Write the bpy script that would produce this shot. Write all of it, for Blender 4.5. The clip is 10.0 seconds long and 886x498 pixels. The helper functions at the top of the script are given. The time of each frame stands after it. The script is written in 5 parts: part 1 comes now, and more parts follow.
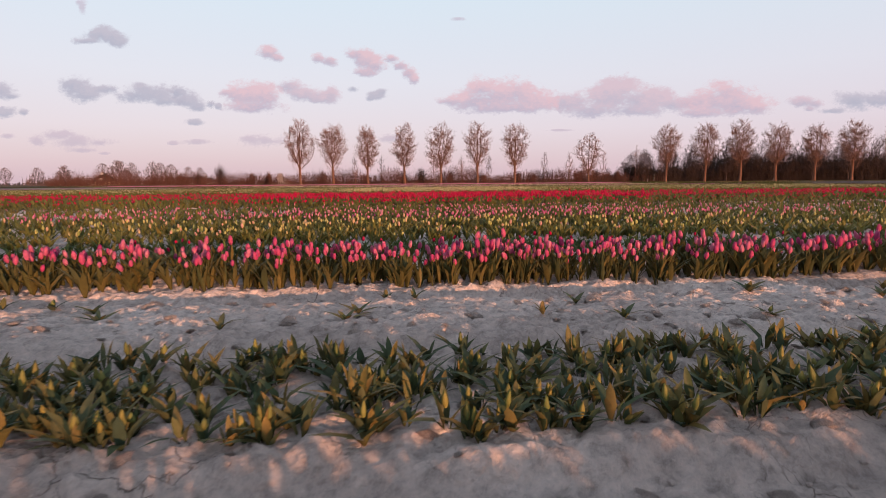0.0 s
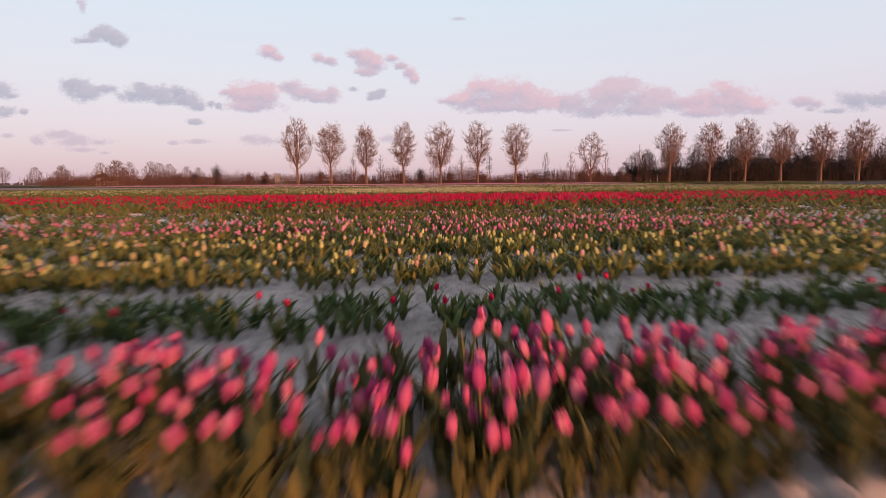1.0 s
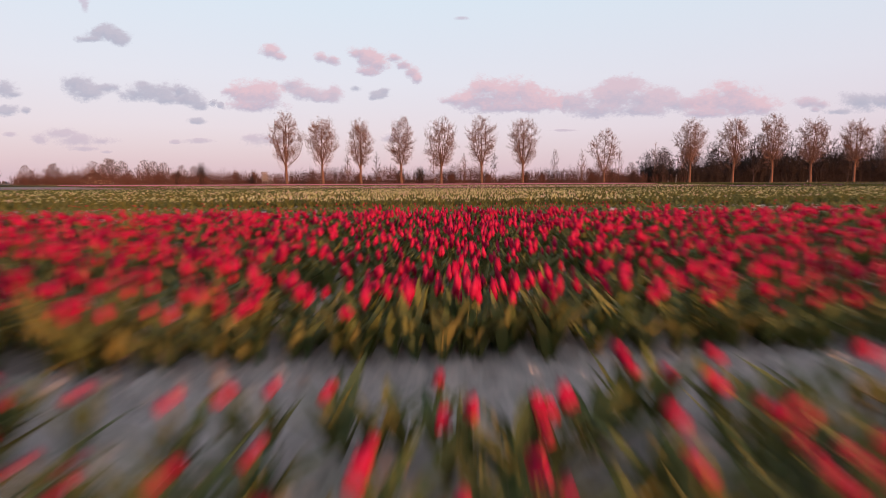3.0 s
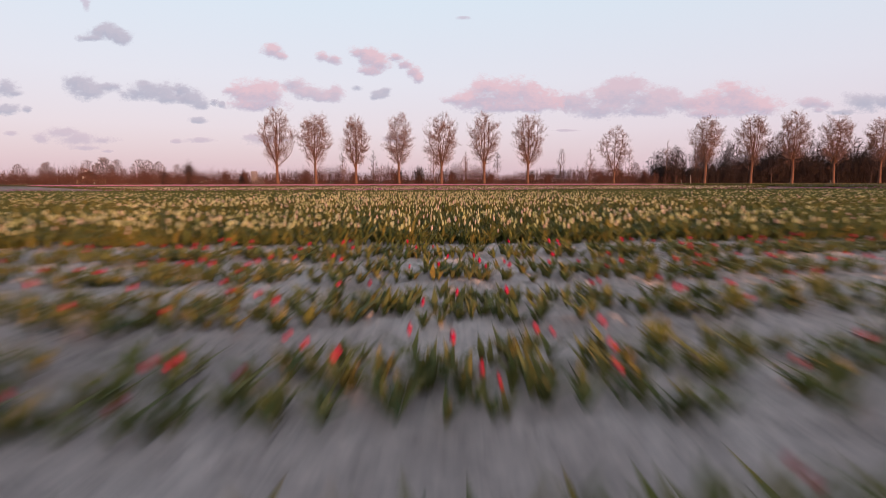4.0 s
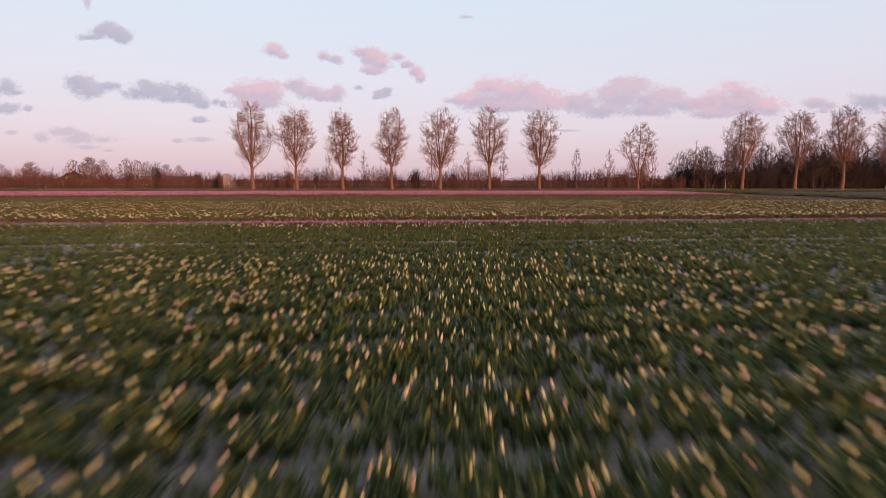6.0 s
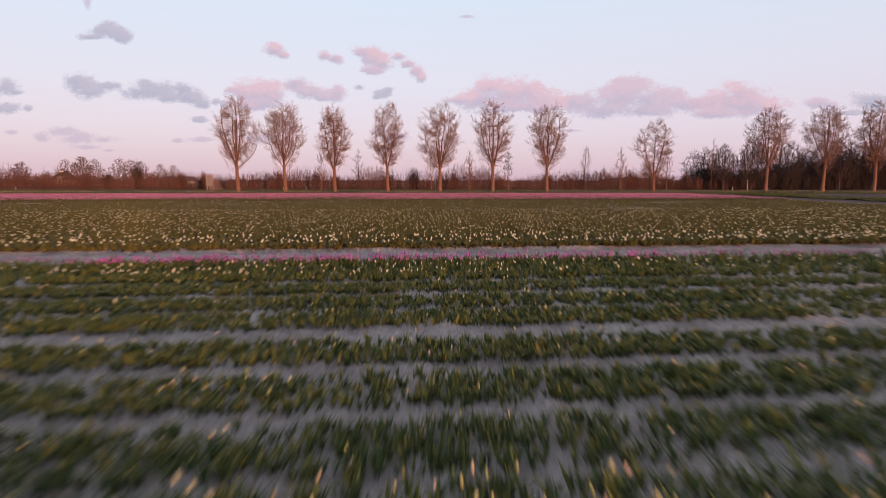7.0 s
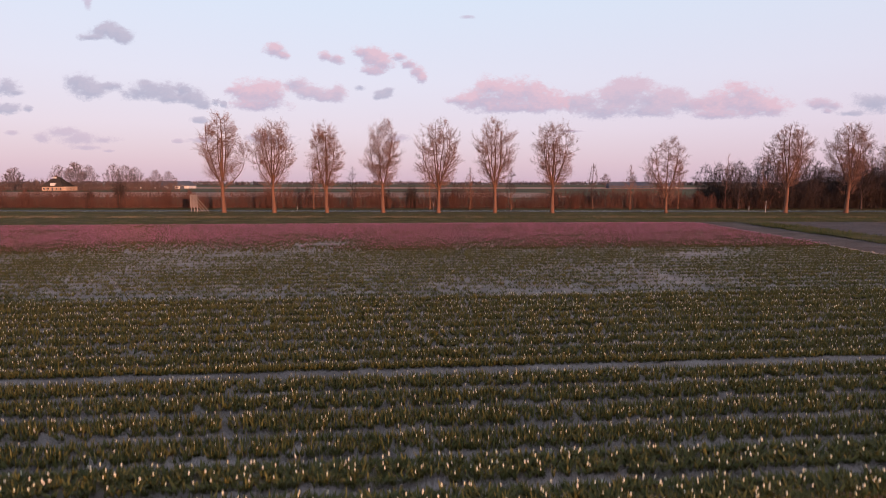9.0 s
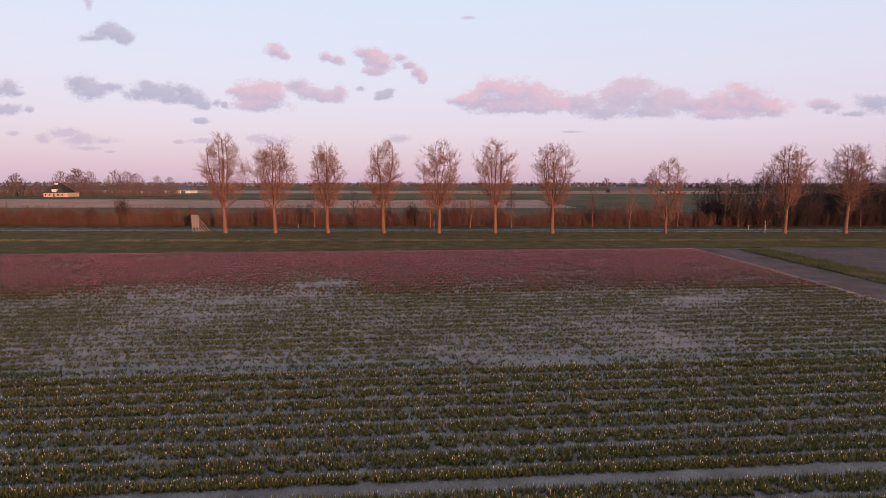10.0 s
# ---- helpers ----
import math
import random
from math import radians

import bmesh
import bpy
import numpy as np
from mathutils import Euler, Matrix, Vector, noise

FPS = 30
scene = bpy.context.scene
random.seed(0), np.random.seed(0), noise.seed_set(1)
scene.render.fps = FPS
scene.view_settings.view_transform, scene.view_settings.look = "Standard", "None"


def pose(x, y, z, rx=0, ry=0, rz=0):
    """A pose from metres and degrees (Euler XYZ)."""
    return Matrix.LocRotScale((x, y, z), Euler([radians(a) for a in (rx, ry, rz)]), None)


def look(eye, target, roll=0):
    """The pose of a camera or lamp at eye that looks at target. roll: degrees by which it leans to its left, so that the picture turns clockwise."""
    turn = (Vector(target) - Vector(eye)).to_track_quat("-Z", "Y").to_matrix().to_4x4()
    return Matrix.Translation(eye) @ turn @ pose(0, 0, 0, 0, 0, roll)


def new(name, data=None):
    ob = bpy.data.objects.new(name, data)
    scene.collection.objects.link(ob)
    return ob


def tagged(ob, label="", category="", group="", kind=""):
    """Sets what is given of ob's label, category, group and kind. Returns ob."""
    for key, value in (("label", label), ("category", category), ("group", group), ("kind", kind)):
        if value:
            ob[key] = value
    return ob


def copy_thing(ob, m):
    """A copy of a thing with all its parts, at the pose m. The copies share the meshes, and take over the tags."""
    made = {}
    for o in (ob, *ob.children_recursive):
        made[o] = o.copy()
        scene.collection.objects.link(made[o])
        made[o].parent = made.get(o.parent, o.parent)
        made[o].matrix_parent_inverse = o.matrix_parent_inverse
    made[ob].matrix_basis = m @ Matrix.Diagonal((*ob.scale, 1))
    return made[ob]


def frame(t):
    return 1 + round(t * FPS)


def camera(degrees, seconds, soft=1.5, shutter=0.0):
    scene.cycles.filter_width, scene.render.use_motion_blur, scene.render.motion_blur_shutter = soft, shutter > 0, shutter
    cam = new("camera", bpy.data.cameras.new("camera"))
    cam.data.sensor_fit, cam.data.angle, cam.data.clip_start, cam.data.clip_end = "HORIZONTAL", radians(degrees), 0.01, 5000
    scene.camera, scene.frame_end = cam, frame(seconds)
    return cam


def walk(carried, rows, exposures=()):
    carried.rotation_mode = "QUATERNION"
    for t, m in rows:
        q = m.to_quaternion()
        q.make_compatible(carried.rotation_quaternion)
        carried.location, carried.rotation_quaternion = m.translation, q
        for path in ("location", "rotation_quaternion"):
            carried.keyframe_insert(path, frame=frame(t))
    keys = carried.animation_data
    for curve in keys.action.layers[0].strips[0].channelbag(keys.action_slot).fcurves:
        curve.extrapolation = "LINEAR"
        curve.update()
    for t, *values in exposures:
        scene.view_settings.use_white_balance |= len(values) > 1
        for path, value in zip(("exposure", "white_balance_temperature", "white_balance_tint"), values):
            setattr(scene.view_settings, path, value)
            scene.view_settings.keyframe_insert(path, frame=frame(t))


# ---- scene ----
# Camera: a drone that flies low over the flower beds, then climbs.
cam = camera(77.1, 10.0, 0.85, 0.5)
TILT = -6.9
# seconds, x, y, z, turn to the left, look up, lean to the right
PATH = [
    (0.0, 0.00, 0.46, 0.83, 0.00, 0.00, 0.45),
    (0.1, 0.02, 0.51, 0.83, 0.00, 0.00, 0.45),
    (0.25, 0.05, 0.74, 0.83, 0.00, 0.00, 0.44),
    (0.5, 0.10, 1.40, 0.84, 0.01, 0.00, 0.42),
    (1.0, 0.17, 3.28, 0.85, 0.03, 0.00, 0.40),
    (1.5, 0.28, 5.91, 0.84, 0.08, 0.00, 0.36),
    (2.0, 0.37, 9.07, 0.82, 0.13, 0.00, 0.33),
    (2.5, 0.46, 12.48, 0.81, 0.20, 0.00, 0.30),
    (4.0, 0.86, 25.46, 0.88, 0.42, 0.00, 0.11),
    (4.5, 0.95, 30.20, 0.92, 0.48, 0.00, 0.09),
    (5.0, 1.15, 34.98, 1.18, 0.56, 0.00, 0.05),
    (5.5, 1.27, 39.68, 1.63, 0.59, 0.00, 0.01),
    (6.0, 1.40, 44.40, 1.95, 0.63, 0.00, -0.02),
    (7.5, 1.52, 57.75, 2.40, 0.73, 0.00, -0.04),
    (8.0, 1.61, 60.35, 3.04, 0.74, 0.00, -0.05),
    (8.5, 1.72, 61.34, 4.42, 0.74, 0.00, -0.05),
    (9.0, 1.75, 61.68, 6.46, 0.78, 0.00, -0.05),
    (9.5, 1.78, 61.74, 8.54, 0.83, 0.00, -0.05),
    (10.0, 1.83, 61.72, 10.58, 0.86, 0.00, -0.05),
]
walk(cam, [(t, pose(x, y, z, 90 + TILT + up, lean, turn)) for t, x, y, z, turn, up, lean in PATH],
     [(0.0, 0.0, 6500, 10), (4.0, 0.0, 6500, 11), (7.0, 0.0, 6400, 14), (10.0, 0.0, 6300, 16)])

# ---- light: a pale evening sky and a very low sun behind the camera ----
SUN_UP, SUN_SIDE = 4.0, 30.0     # degrees above the horizon; to the right of straight behind
world = bpy.data.worlds.new("evening_sky")
scene.world = world
world.use_nodes = True
wn, wl = world.node_tree.nodes, world.node_tree.links
wn.clear()
w_out = wn.new("ShaderNodeOutputWorld")
w_bg = wn.new("ShaderNodeBackground")
w_co = wn.new("ShaderNodeTexCoord")
w_sep = wn.new("ShaderNodeSeparateXYZ")
w_ramp = wn.new("ShaderNodeValToRGB")
w_sky = wn.new("ShaderNodeTexSky")
w_sky.sky_type, w_sky.sun_disc = "NISHITA", False
w_sky.sun_elevation, w_sky.sun_rotation = radians(SUN_UP), radians(180 - SUN_SIDE)
w_add = wn.new("ShaderNodeMix")
w_add.data_type, w_add.blend_type = "RGBA", "ADD"
w_add.inputs[0].default_value = 0.034
wl.new(w_co.outputs["Generated"], w_sep.inputs[0])
wl.new(w_sep.outputs["Z"], w_ramp.inputs[0])
stops = [(0.0, (0.60, 0.45, 0.54)), (0.03, (0.64, 0.495, 0.585)), (0.09, (0.70, 0.605, 0.70)), (0.17, (0.70, 0.68, 0.77)),
         (0.30, (0.65, 0.73, 0.82)), (0.50, (0.54, 0.61, 0.70)), (1.0, (0.38, 0.44, 0.54))]
ramp = w_ramp.color_ramp
while len(ramp.elements) < len(stops):
    ramp.elements.new(0.5)
for el, (at, col) in zip(ramp.elements, stops):
    el.position, el.color = at, (*col, 1)
wl.new(w_ramp.outputs[0], w_add.inputs[6])
wl.new(w_sky.outputs[0], w_add.inputs[7])
wl.new(w_add.outputs[2], w_bg.inputs[0])
w_bg.inputs[1].default_value = 1.0
wl.new(w_bg.outputs[0], w_out.inputs[0])

sun = new("sun", bpy.data.lights.new("sun", "SUN"))
sun.data.energy, sun.data.angle, sun.data.color = 6.9, radians(0.6), (1.0, 0.47, 0.25)
a_s, e_s = radians(SUN_SIDE), radians(SUN_UP)
sun_from = Vector((math.sin(a_s) * math.cos(e_s), -math.cos(a_s) * math.cos(e_s), math.sin(e_s)))
sun.matrix_world = look((0, 0, 30), Vector((0, 0, 30)) - sun_from)

# ---- materials ----


def material(name, rough=0.8):
    m = bpy.data.materials.new(name)
    m.use_nodes = True
    b = m.node_tree.nodes["Principled BSDF"]
    b.inputs["Roughness"].default_value = rough
    b.inputs["Specular IOR Level"].default_value = 0.25
    return m, m.node_tree.nodes, m.node_tree.links, b


def noise_ramp(nodes, links, scale, colours, detail=6.0, coords=None, rough=0.6, lo=0.3, hi=0.7):
    """Noise at a real-world scale turned into a run of colours."""
    tex = nodes.new("ShaderNodeTexNoise")
    tex.inputs["Scale"].default_value = scale
    tex.inputs["Detail"].default_value = detail
    tex.inputs["Roughness"].default_value = rough
    if coords is not None:
        links.new(coords, tex.inputs["Vector"])
    r = nodes.new("ShaderNodeValToRGB")
    while len(r.color_ramp.elements) < len(colours):
        r.color_ramp.elements.new(0.5)
    for i, (el, c) in enumerate(zip(r.color_ramp.elements, colours)):
        el.position, el.color = lo + (hi - lo) * i / (len(colours) - 1), (*c, 1)
    links.new(tex.outputs["Fac"], r.inputs[0])
    return tex, r


def mixed(nodes, links, fac, a, b, blend="MIX"):
    m = nodes.new("ShaderNodeMix")
    m.data_type, m.blend_type = "RGBA", blend
    for socket, v in ((m.inputs[0], fac), (m.inputs[6], a), (m.inputs[7], b)):
        if isinstance(v, (int, float)):
            socket.default_value = v
        elif isinstance(v, tuple):
            socket.default_value = (*v, 1)
        else:
            links.new(v, socket)
    return m.outputs[2]


def plant_material(name, colours, through_light=0.16, rough=0.5, spread=0.5):
    """Leaves and petals: each piece takes its own shade; some light goes through."""
    m, n, l, b = material(name, rough)
    b.inputs["Specular IOR Level"].default_value = 0.12
    geo = n.new("ShaderNodeNewGeometry")
    r = n.new("ShaderNodeValToRGB")
    while len(r.color_ramp.elements) < len(colours):
        r.color_ramp.elements.new(0.5)
    for i, (el, c) in enumerate(zip(r.color_ramp.elements, colours)):
        el.position, el.color = i / (len(colours) - 1), (*c, 1)
    info = n.new("ShaderNodeObjectInfo")
    both = n.new("ShaderNodeMath")
    both.operation = "ADD"
    l.new(geo.outputs["Random Per Island"], both.inputs[0])
    l.new(info.outputs["Random"], both.inputs[1])
    wrap = n.new("ShaderNodeMath")
    wrap.operation = "FRACT"
    l.new(both.outputs[0], wrap.inputs[0])
    l.new(wrap.outputs[0], r.inputs[0])
    co = n.new("ShaderNodeTexCoord")
    _, streak = noise_ramp(n, l, 45.0, [(0.6, 0.6, 0.6), (1.25, 1.25, 1.25)], 3.0, co.outputs["Object"])
    col = mixed(n, l, spread, r.outputs[0], mixed(n, l, 1.0, r.outputs[0], streak.outputs[0], "MULTIPLY"))
    l.new(col, b.inputs["Base Color"])
    tr = n.new("ShaderNodeBsdfTranslucent")
    l.new(col, tr.inputs[0])
    mx = n.new("ShaderNodeMixShader")
    mx.inputs[0].default_value = through_light
    l.new(b.outputs[0], mx.inputs[1])
    l.new(tr.outputs[0], mx.inputs[2])
    l.new(mx.outputs[0], n["Material Output"].inputs[0])
    return m


def earth_material(name, dark, mid, pale, scale=1.0, bump=0.6, crack=0.0, darker_from=0.0):
    m, n, l, b = material(name, 0.95)
    b.inputs["Specular IOR Level"].default_value = 0.08
    co = n.new("ShaderNodeTexCoord")
    _, big = noise_ramp(n, l, 0.7 * scale, [dark, mid, pale], 5.0, co.outputs["Object"], 0.55)
    fine_t, fine = noise_ramp(n, l, 14.0 * scale, [(0.42, 0.41, 0.41), (0.95, 0.95, 0.95), (1.3, 1.27, 1.25)], 9.0, co.outputs["Object"], 0.72)
    col = mixed(n, l, 0.85, big.outputs[0], fine.outputs[0], "MULTIPLY")
    height = fine_t.outputs["Fac"]
    if crack:
        warp = n.new("ShaderNodeTexNoise")
        warp.inputs["Scale"].default_value = 5.0
        l.new(co.outputs["Object"], warp.inputs["Vector"])
        warp.inputs["Detail"].default_value = 6.0
        shifted = mixed(n, l, 0.3, co.outputs["Object"], warp.outputs["Color"], "ADD")
        v = n.new("ShaderNodeTexVoronoi")
        v.feature = "DISTANCE_TO_EDGE"
        v.inputs["Scale"].default_value = crack
        l.new(shifted, v.inputs["Vector"])
        cr = n.new("ShaderNodeValToRGB")
        cr.color_ramp.elements[0].position, cr.color_ramp.elements[0].color = 0.0, (0.35, 0.33, 0.32, 1)
        cr.color_ramp.elements[1].position, cr.color_ramp.elements[1].color = 0.018, (1, 1, 1, 1)
        l.new(v.outputs["Distance"], cr.inputs[0])
        gate_t, gate = noise_ramp(n, l, 1.3, [(0, 0, 0), (1, 1, 1)], 3.0, co.outputs["Object"], 0.5, 0.52, 0.62)
        col = mixed(n, l, gate.outputs[0], col, mixed(n, l, 1.0, col, cr.outputs[0], "MULTIPLY"))
    if darker_from:
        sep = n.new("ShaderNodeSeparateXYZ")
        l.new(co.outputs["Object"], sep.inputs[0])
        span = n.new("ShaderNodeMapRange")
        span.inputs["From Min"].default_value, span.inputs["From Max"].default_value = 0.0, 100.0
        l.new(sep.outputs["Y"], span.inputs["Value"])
        # clay tone along y: paler at first beds, bare strip, darker under dense rows
        tones = ((0.05, 1.06), (0.11, 1.12), (0.3, 1.14), (0.38, 0.98), (0.46, 0.68), (0.57, 0.84), (darker_from / 100 + 0.01, 0.7), (darker_from / 100 + 0.06, 0.42), (0.93, 0.5))
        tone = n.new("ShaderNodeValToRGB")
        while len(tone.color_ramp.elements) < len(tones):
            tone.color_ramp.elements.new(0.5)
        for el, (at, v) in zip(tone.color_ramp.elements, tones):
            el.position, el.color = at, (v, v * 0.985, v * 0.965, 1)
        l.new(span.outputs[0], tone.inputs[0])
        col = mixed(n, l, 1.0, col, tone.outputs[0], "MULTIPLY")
    l.new(col, b.inputs["Base Color"])
    if crack:
        grit = n.new("ShaderNodeTexNoise")
        grit.inputs["Scale"].default_value, grit.inputs["Detail"].default_value, grit.inputs["Roughness"].default_value = 46.0, 8.0, 0.7
        l.new(co.outputs["Object"], grit.inputs["Vector"])
        clod = n.new("ShaderNodeTexVoronoi")
        clod.feature = "SMOOTH_F1"
        clod.inputs["Scale"].default_value, clod.inputs["Smoothness"].default_value = 16.0, 0.3
        l.new(shifted, clod.inputs["Vector"])
        height = mixed(n, l, 1.0, mixed(n, l, 0.5, height, grit.outputs["Fac"]), mixed(n, l, 0.55, (0.0, 0.0, 0.0), clod.outputs["Distance"]), "SUBTRACT")
        height = mixed(n, l, gate.outputs[0], height, mixed(n, l, 1.0, height, cr.outputs[0], "MULTIPLY"))
    bp = n.new("ShaderNodeBump")
    bp.inputs["Strength"].default_value, bp.inputs["Distance"].default_value = bump, 0.05 / scale
    l.new(height, bp.inputs["Height"])
    l.new(bp.outputs[0], b.inputs["Normal"])
    return m


def bark_material(name, dark, pale, scale=6.0):
    m, n, l, b = material(name, 0.9)
    co = n.new("ShaderNodeTexCoord")
    mp = n.new("ShaderNodeMapping")
    mp.inputs["Scale"].default_value = (1.0, 1.0, 0.2)
    l.new(co.outputs["Object"], mp.inputs[0])
    t, r = noise_ramp(n, l, scale, [dark, pale], 7.0, mp.outputs[0], 0.65)
    l.new(r.outputs[0], b.inputs["Base Color"])
    bp = n.new("ShaderNodeBump")
    bp.inputs["Strength"].default_value, bp.inputs["Distance"].default_value = 0.6, 0.04
    l.new(t.outputs["Fac"], bp.inputs["Height"])
    l.new(bp.outputs[0], b.inputs["Normal"])
    return m


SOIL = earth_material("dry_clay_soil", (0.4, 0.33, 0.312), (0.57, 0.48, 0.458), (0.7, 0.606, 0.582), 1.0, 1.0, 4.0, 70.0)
LEAF = plant_material("tulip_leaf", [(0.082, 0.098, 0.03), (0.115, 0.125, 0.034), (0.17, 0.155, 0.042), (0.07, 0.096, 0.04), (0.2, 0.16, 0.046), (0.095, 0.108, 0.04)])
LEAF_DARK = plant_material("tulip_leaf_dark", [(0.046, 0.07, 0.026), (0.06, 0.088, 0.032), (0.08, 0.102, 0.03), (0.12, 0.125, 0.034), (0.05, 0.076, 0.034)])
LEAF_WORN = plant_material("tulip_leaf_yellowing", [(0.04, 0.058, 0.03), (0.06, 0.078, 0.034), (0.045, 0.068, 0.044), (0.13, 0.11, 0.036), (0.055, 0.072, 0.044), (0.17, 0.122, 0.04), (0.08, 0.09, 0.034), (0.21, 0.14, 0.05)])
LEAF_BROWN = plant_material("tulip_leaf_brownish", [(0.06, 0.056, 0.02), (0.09, 0.078, 0.026), (0.05, 0.06, 0.026), (0.13, 0.1, 0.034), (0.07, 0.07, 0.024)])
PINK = plant_material("pink_petal", [(0.44, 0.045, 0.15), (0.5, 0.085, 0.19), (0.58, 0.2, 0.29), (0.36, 0.035, 0.15), (0.52, 0.12, 0.21)], 0.3)
SALMON = plant_material("salmon_petal", [(0.54, 0.11, 0.25), (0.58, 0.2, 0.31), (0.6, 0.3, 0.32), (0.5, 0.075, 0.26)], 0.3)
YELLOW = plant_material("yellow_petal", [(0.44, 0.43, 0.13), (0.54, 0.49, 0.2), (0.3, 0.33, 0.1), (0.56, 0.4, 0.24), (0.58, 0.3, 0.26)], 0.3)
RED = plant_material("red_petal", [(0.44, 0.006, 0.05), (0.5, 0.01, 0.065), (0.56, 0.02, 0.09), (0.36, 0.005, 0.04)], 0.3)
CREAM = plant_material("cream_petal", [(0.5, 0.5, 0.26), (0.62, 0.6, 0.4), (0.36, 0.41, 0.17), (0.64, 0.47, 0.44), (0.46, 0.48, 0.22), (0.58, 0.56, 0.32)], 0.35)
PURPLE = plant_material("magenta_petal", [(0.38, 0.09, 0.36), (0.48, 0.18, 0.45), (0.34, 0.07, 0.32)], 0.3)
DUSKY = plant_material("dusky_pink_petal", [(0.6, 0.19, 0.42), (0.7, 0.34, 0.56), (0.54, 0.14, 0.36)], 0.3)
WHITE = plant_material("white_petal", [(0.68, 0.64, 0.5), (0.74, 0.7, 0.58), (0.6, 0.6, 0.4)], 0.3)
BUD = plant_material("closed_bud", [(0.14, 0.16, 0.05), (0.2, 0.2, 0.06), (0.26, 0.22, 0.065), (0.11, 0.13, 0.045), (0.27, 0.2, 0.065)], 0.25)
LEAF_GOLD = plant_material("tulip_leaf_golden", [(0.05, 0.07, 0.022), (0.085, 0.1, 0.026), (0.15, 0.14, 0.034), (0.055, 0.08, 0.03), (0.19, 0.15, 0.036), (0.07, 0.085, 0.028)])
LEAF_OLIVE = plant_material("tulip_leaf_olive", [(0.066, 0.066, 0.023), (0.095, 0.09, 0.028), (0.125, 0.113, 0.034), (0.062, 0.07, 0.027)])
GRASS = earth_material("verge_grass", (0.05, 0.041, 0.015), (0.075, 0.058, 0.022), (0.125, 0.09, 0.042), 0.5, 0.9)
ASPHALT = earth_material("asphalt", (0.07, 0.07, 0.075), (0.09, 0.09, 0.095), (0.11, 0.11, 0.11), 1.0, 0.2)
BARK = bark_material("poplar_bark", (0.085, 0.043, 0.031), (0.19, 0.094, 0.063))
TWIG = bark_material("poplar_twig", (0.125, 0.07, 0.055), (0.22, 0.12, 0.092), 2.0)
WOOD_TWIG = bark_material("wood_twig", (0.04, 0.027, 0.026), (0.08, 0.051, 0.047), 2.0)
SHRUB = bark_material("bare_shrub", (0.062, 0.029, 0.023), (0.135, 0.062, 0.048), 1.0)
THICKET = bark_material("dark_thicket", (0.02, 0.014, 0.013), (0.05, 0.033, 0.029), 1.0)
# Distance haze is put into these paler, bluer twig colours.
HAZED_SHRUB = bark_material("hazed_bare_trees", (0.08, 0.056, 0.056), (0.13, 0.09, 0.088), 0.3)
HAZED_LINE = bark_material("hazed_tree_line", (0.065, 0.052, 0.058), (0.1, 0.08, 0.088), 0.02)

# ---- mesh helpers ----


def mesh_from(name, verts, faces, mats, index=None, smooth=False):
    """One mesh from arrays; faces all triangles or all quads."""
    me = bpy.data.meshes.new(name)
    verts = np.asarray(verts, dtype=np.float32)
    faces = np.asarray(faces, dtype=np.int32)
    k = faces.shape[1]
    me.vertices.add(len(verts))
    me.vertices.foreach_set("co", verts.ravel())
    me.loops.add(faces.size)
    me.loops.foreach_set("vertex_index", faces.ravel())
    me.polygons.add(len(faces))
    me.polygons.foreach_set("loop_start", np.arange(0, faces.size, k, dtype=np.int32))
    me.polygons.foreach_set("loop_total", np.full(len(faces), k, dtype=np.int32))
    if index is not None:
        me.polygons.foreach_set("material_index", np.asarray(index, dtype=np.int32))
    if smooth:
        me.polygons.foreach_set("use_smooth", np.ones(len(faces), dtype=bool))
    for m in mats:
        me.materials.append(m)
    me.update(calc_edges=True)
    return me


def part(name, me, parent, label=""):
    ob = new(name, me)
    ob.parent = parent
    return tagged(ob, label)


rng = np.random.default_rng(7)
SLOPE = 0.10                 # the rows run this much askew


def soft_noise(x, y, scale, seed):
    """Smooth value noise on arrays."""
    x, y = x / scale + seed * 17.3, y / scale + seed * 9.1
    xi, yi = np.floor(x), np.floor(y)
    fx, fy = x - xi, y - yi
    fx, fy = fx * fx * (3 - 2 * fx), fy * fy * (3 - 2 * fy)

    def h(a, b):
        v = np.sin(a * 127.1 + b * 311.7 + seed * 74.7) * 43758.5453
        return v - np.floor(v)
    return (h(xi, yi) * (1 - fx) + h(xi + 1, yi) * fx) * (1 - fy) + (h(xi, yi + 1) * (1 - fx) + h(xi + 1, yi + 1) * fx) * fy - 0.5


# ---- the beds: kind, front edge, depth, plants to the square metre, share in bloom, plant height ----
SPECS = {
    "behind": (75, 0.2, 0.25), "near": (110, 0.6, 0.105), "stray": (4.0, 0.1, 0.075), "pink": (110, 0.6, 0.255), "few_red": (60, 0.05, 0.17), "yellow": (82, 0.34, 0.2),
    "salmon": (84, 0.4, 0.2), "salmon_few": (70, 0.14, 0.18), "salmon_thin": (42, 0.15, 0.18), "green": (90, 0.03, 0.13), "red_thin": (46, 0.55, 0.22), "red": (85, 0.78, 0.29), "stray_red": (62, 0.11, 0.165),
    "cream": (105, 0.23, 0.27), "cream_few": (110, 0.15, 0.26), "green_cream": (100, 0.1, 0.23), "thin_green": (150, 0.015, 0.18), "white": (130, 0.07, 0.24), "magenta": (140, 0.58, 0.28),
}
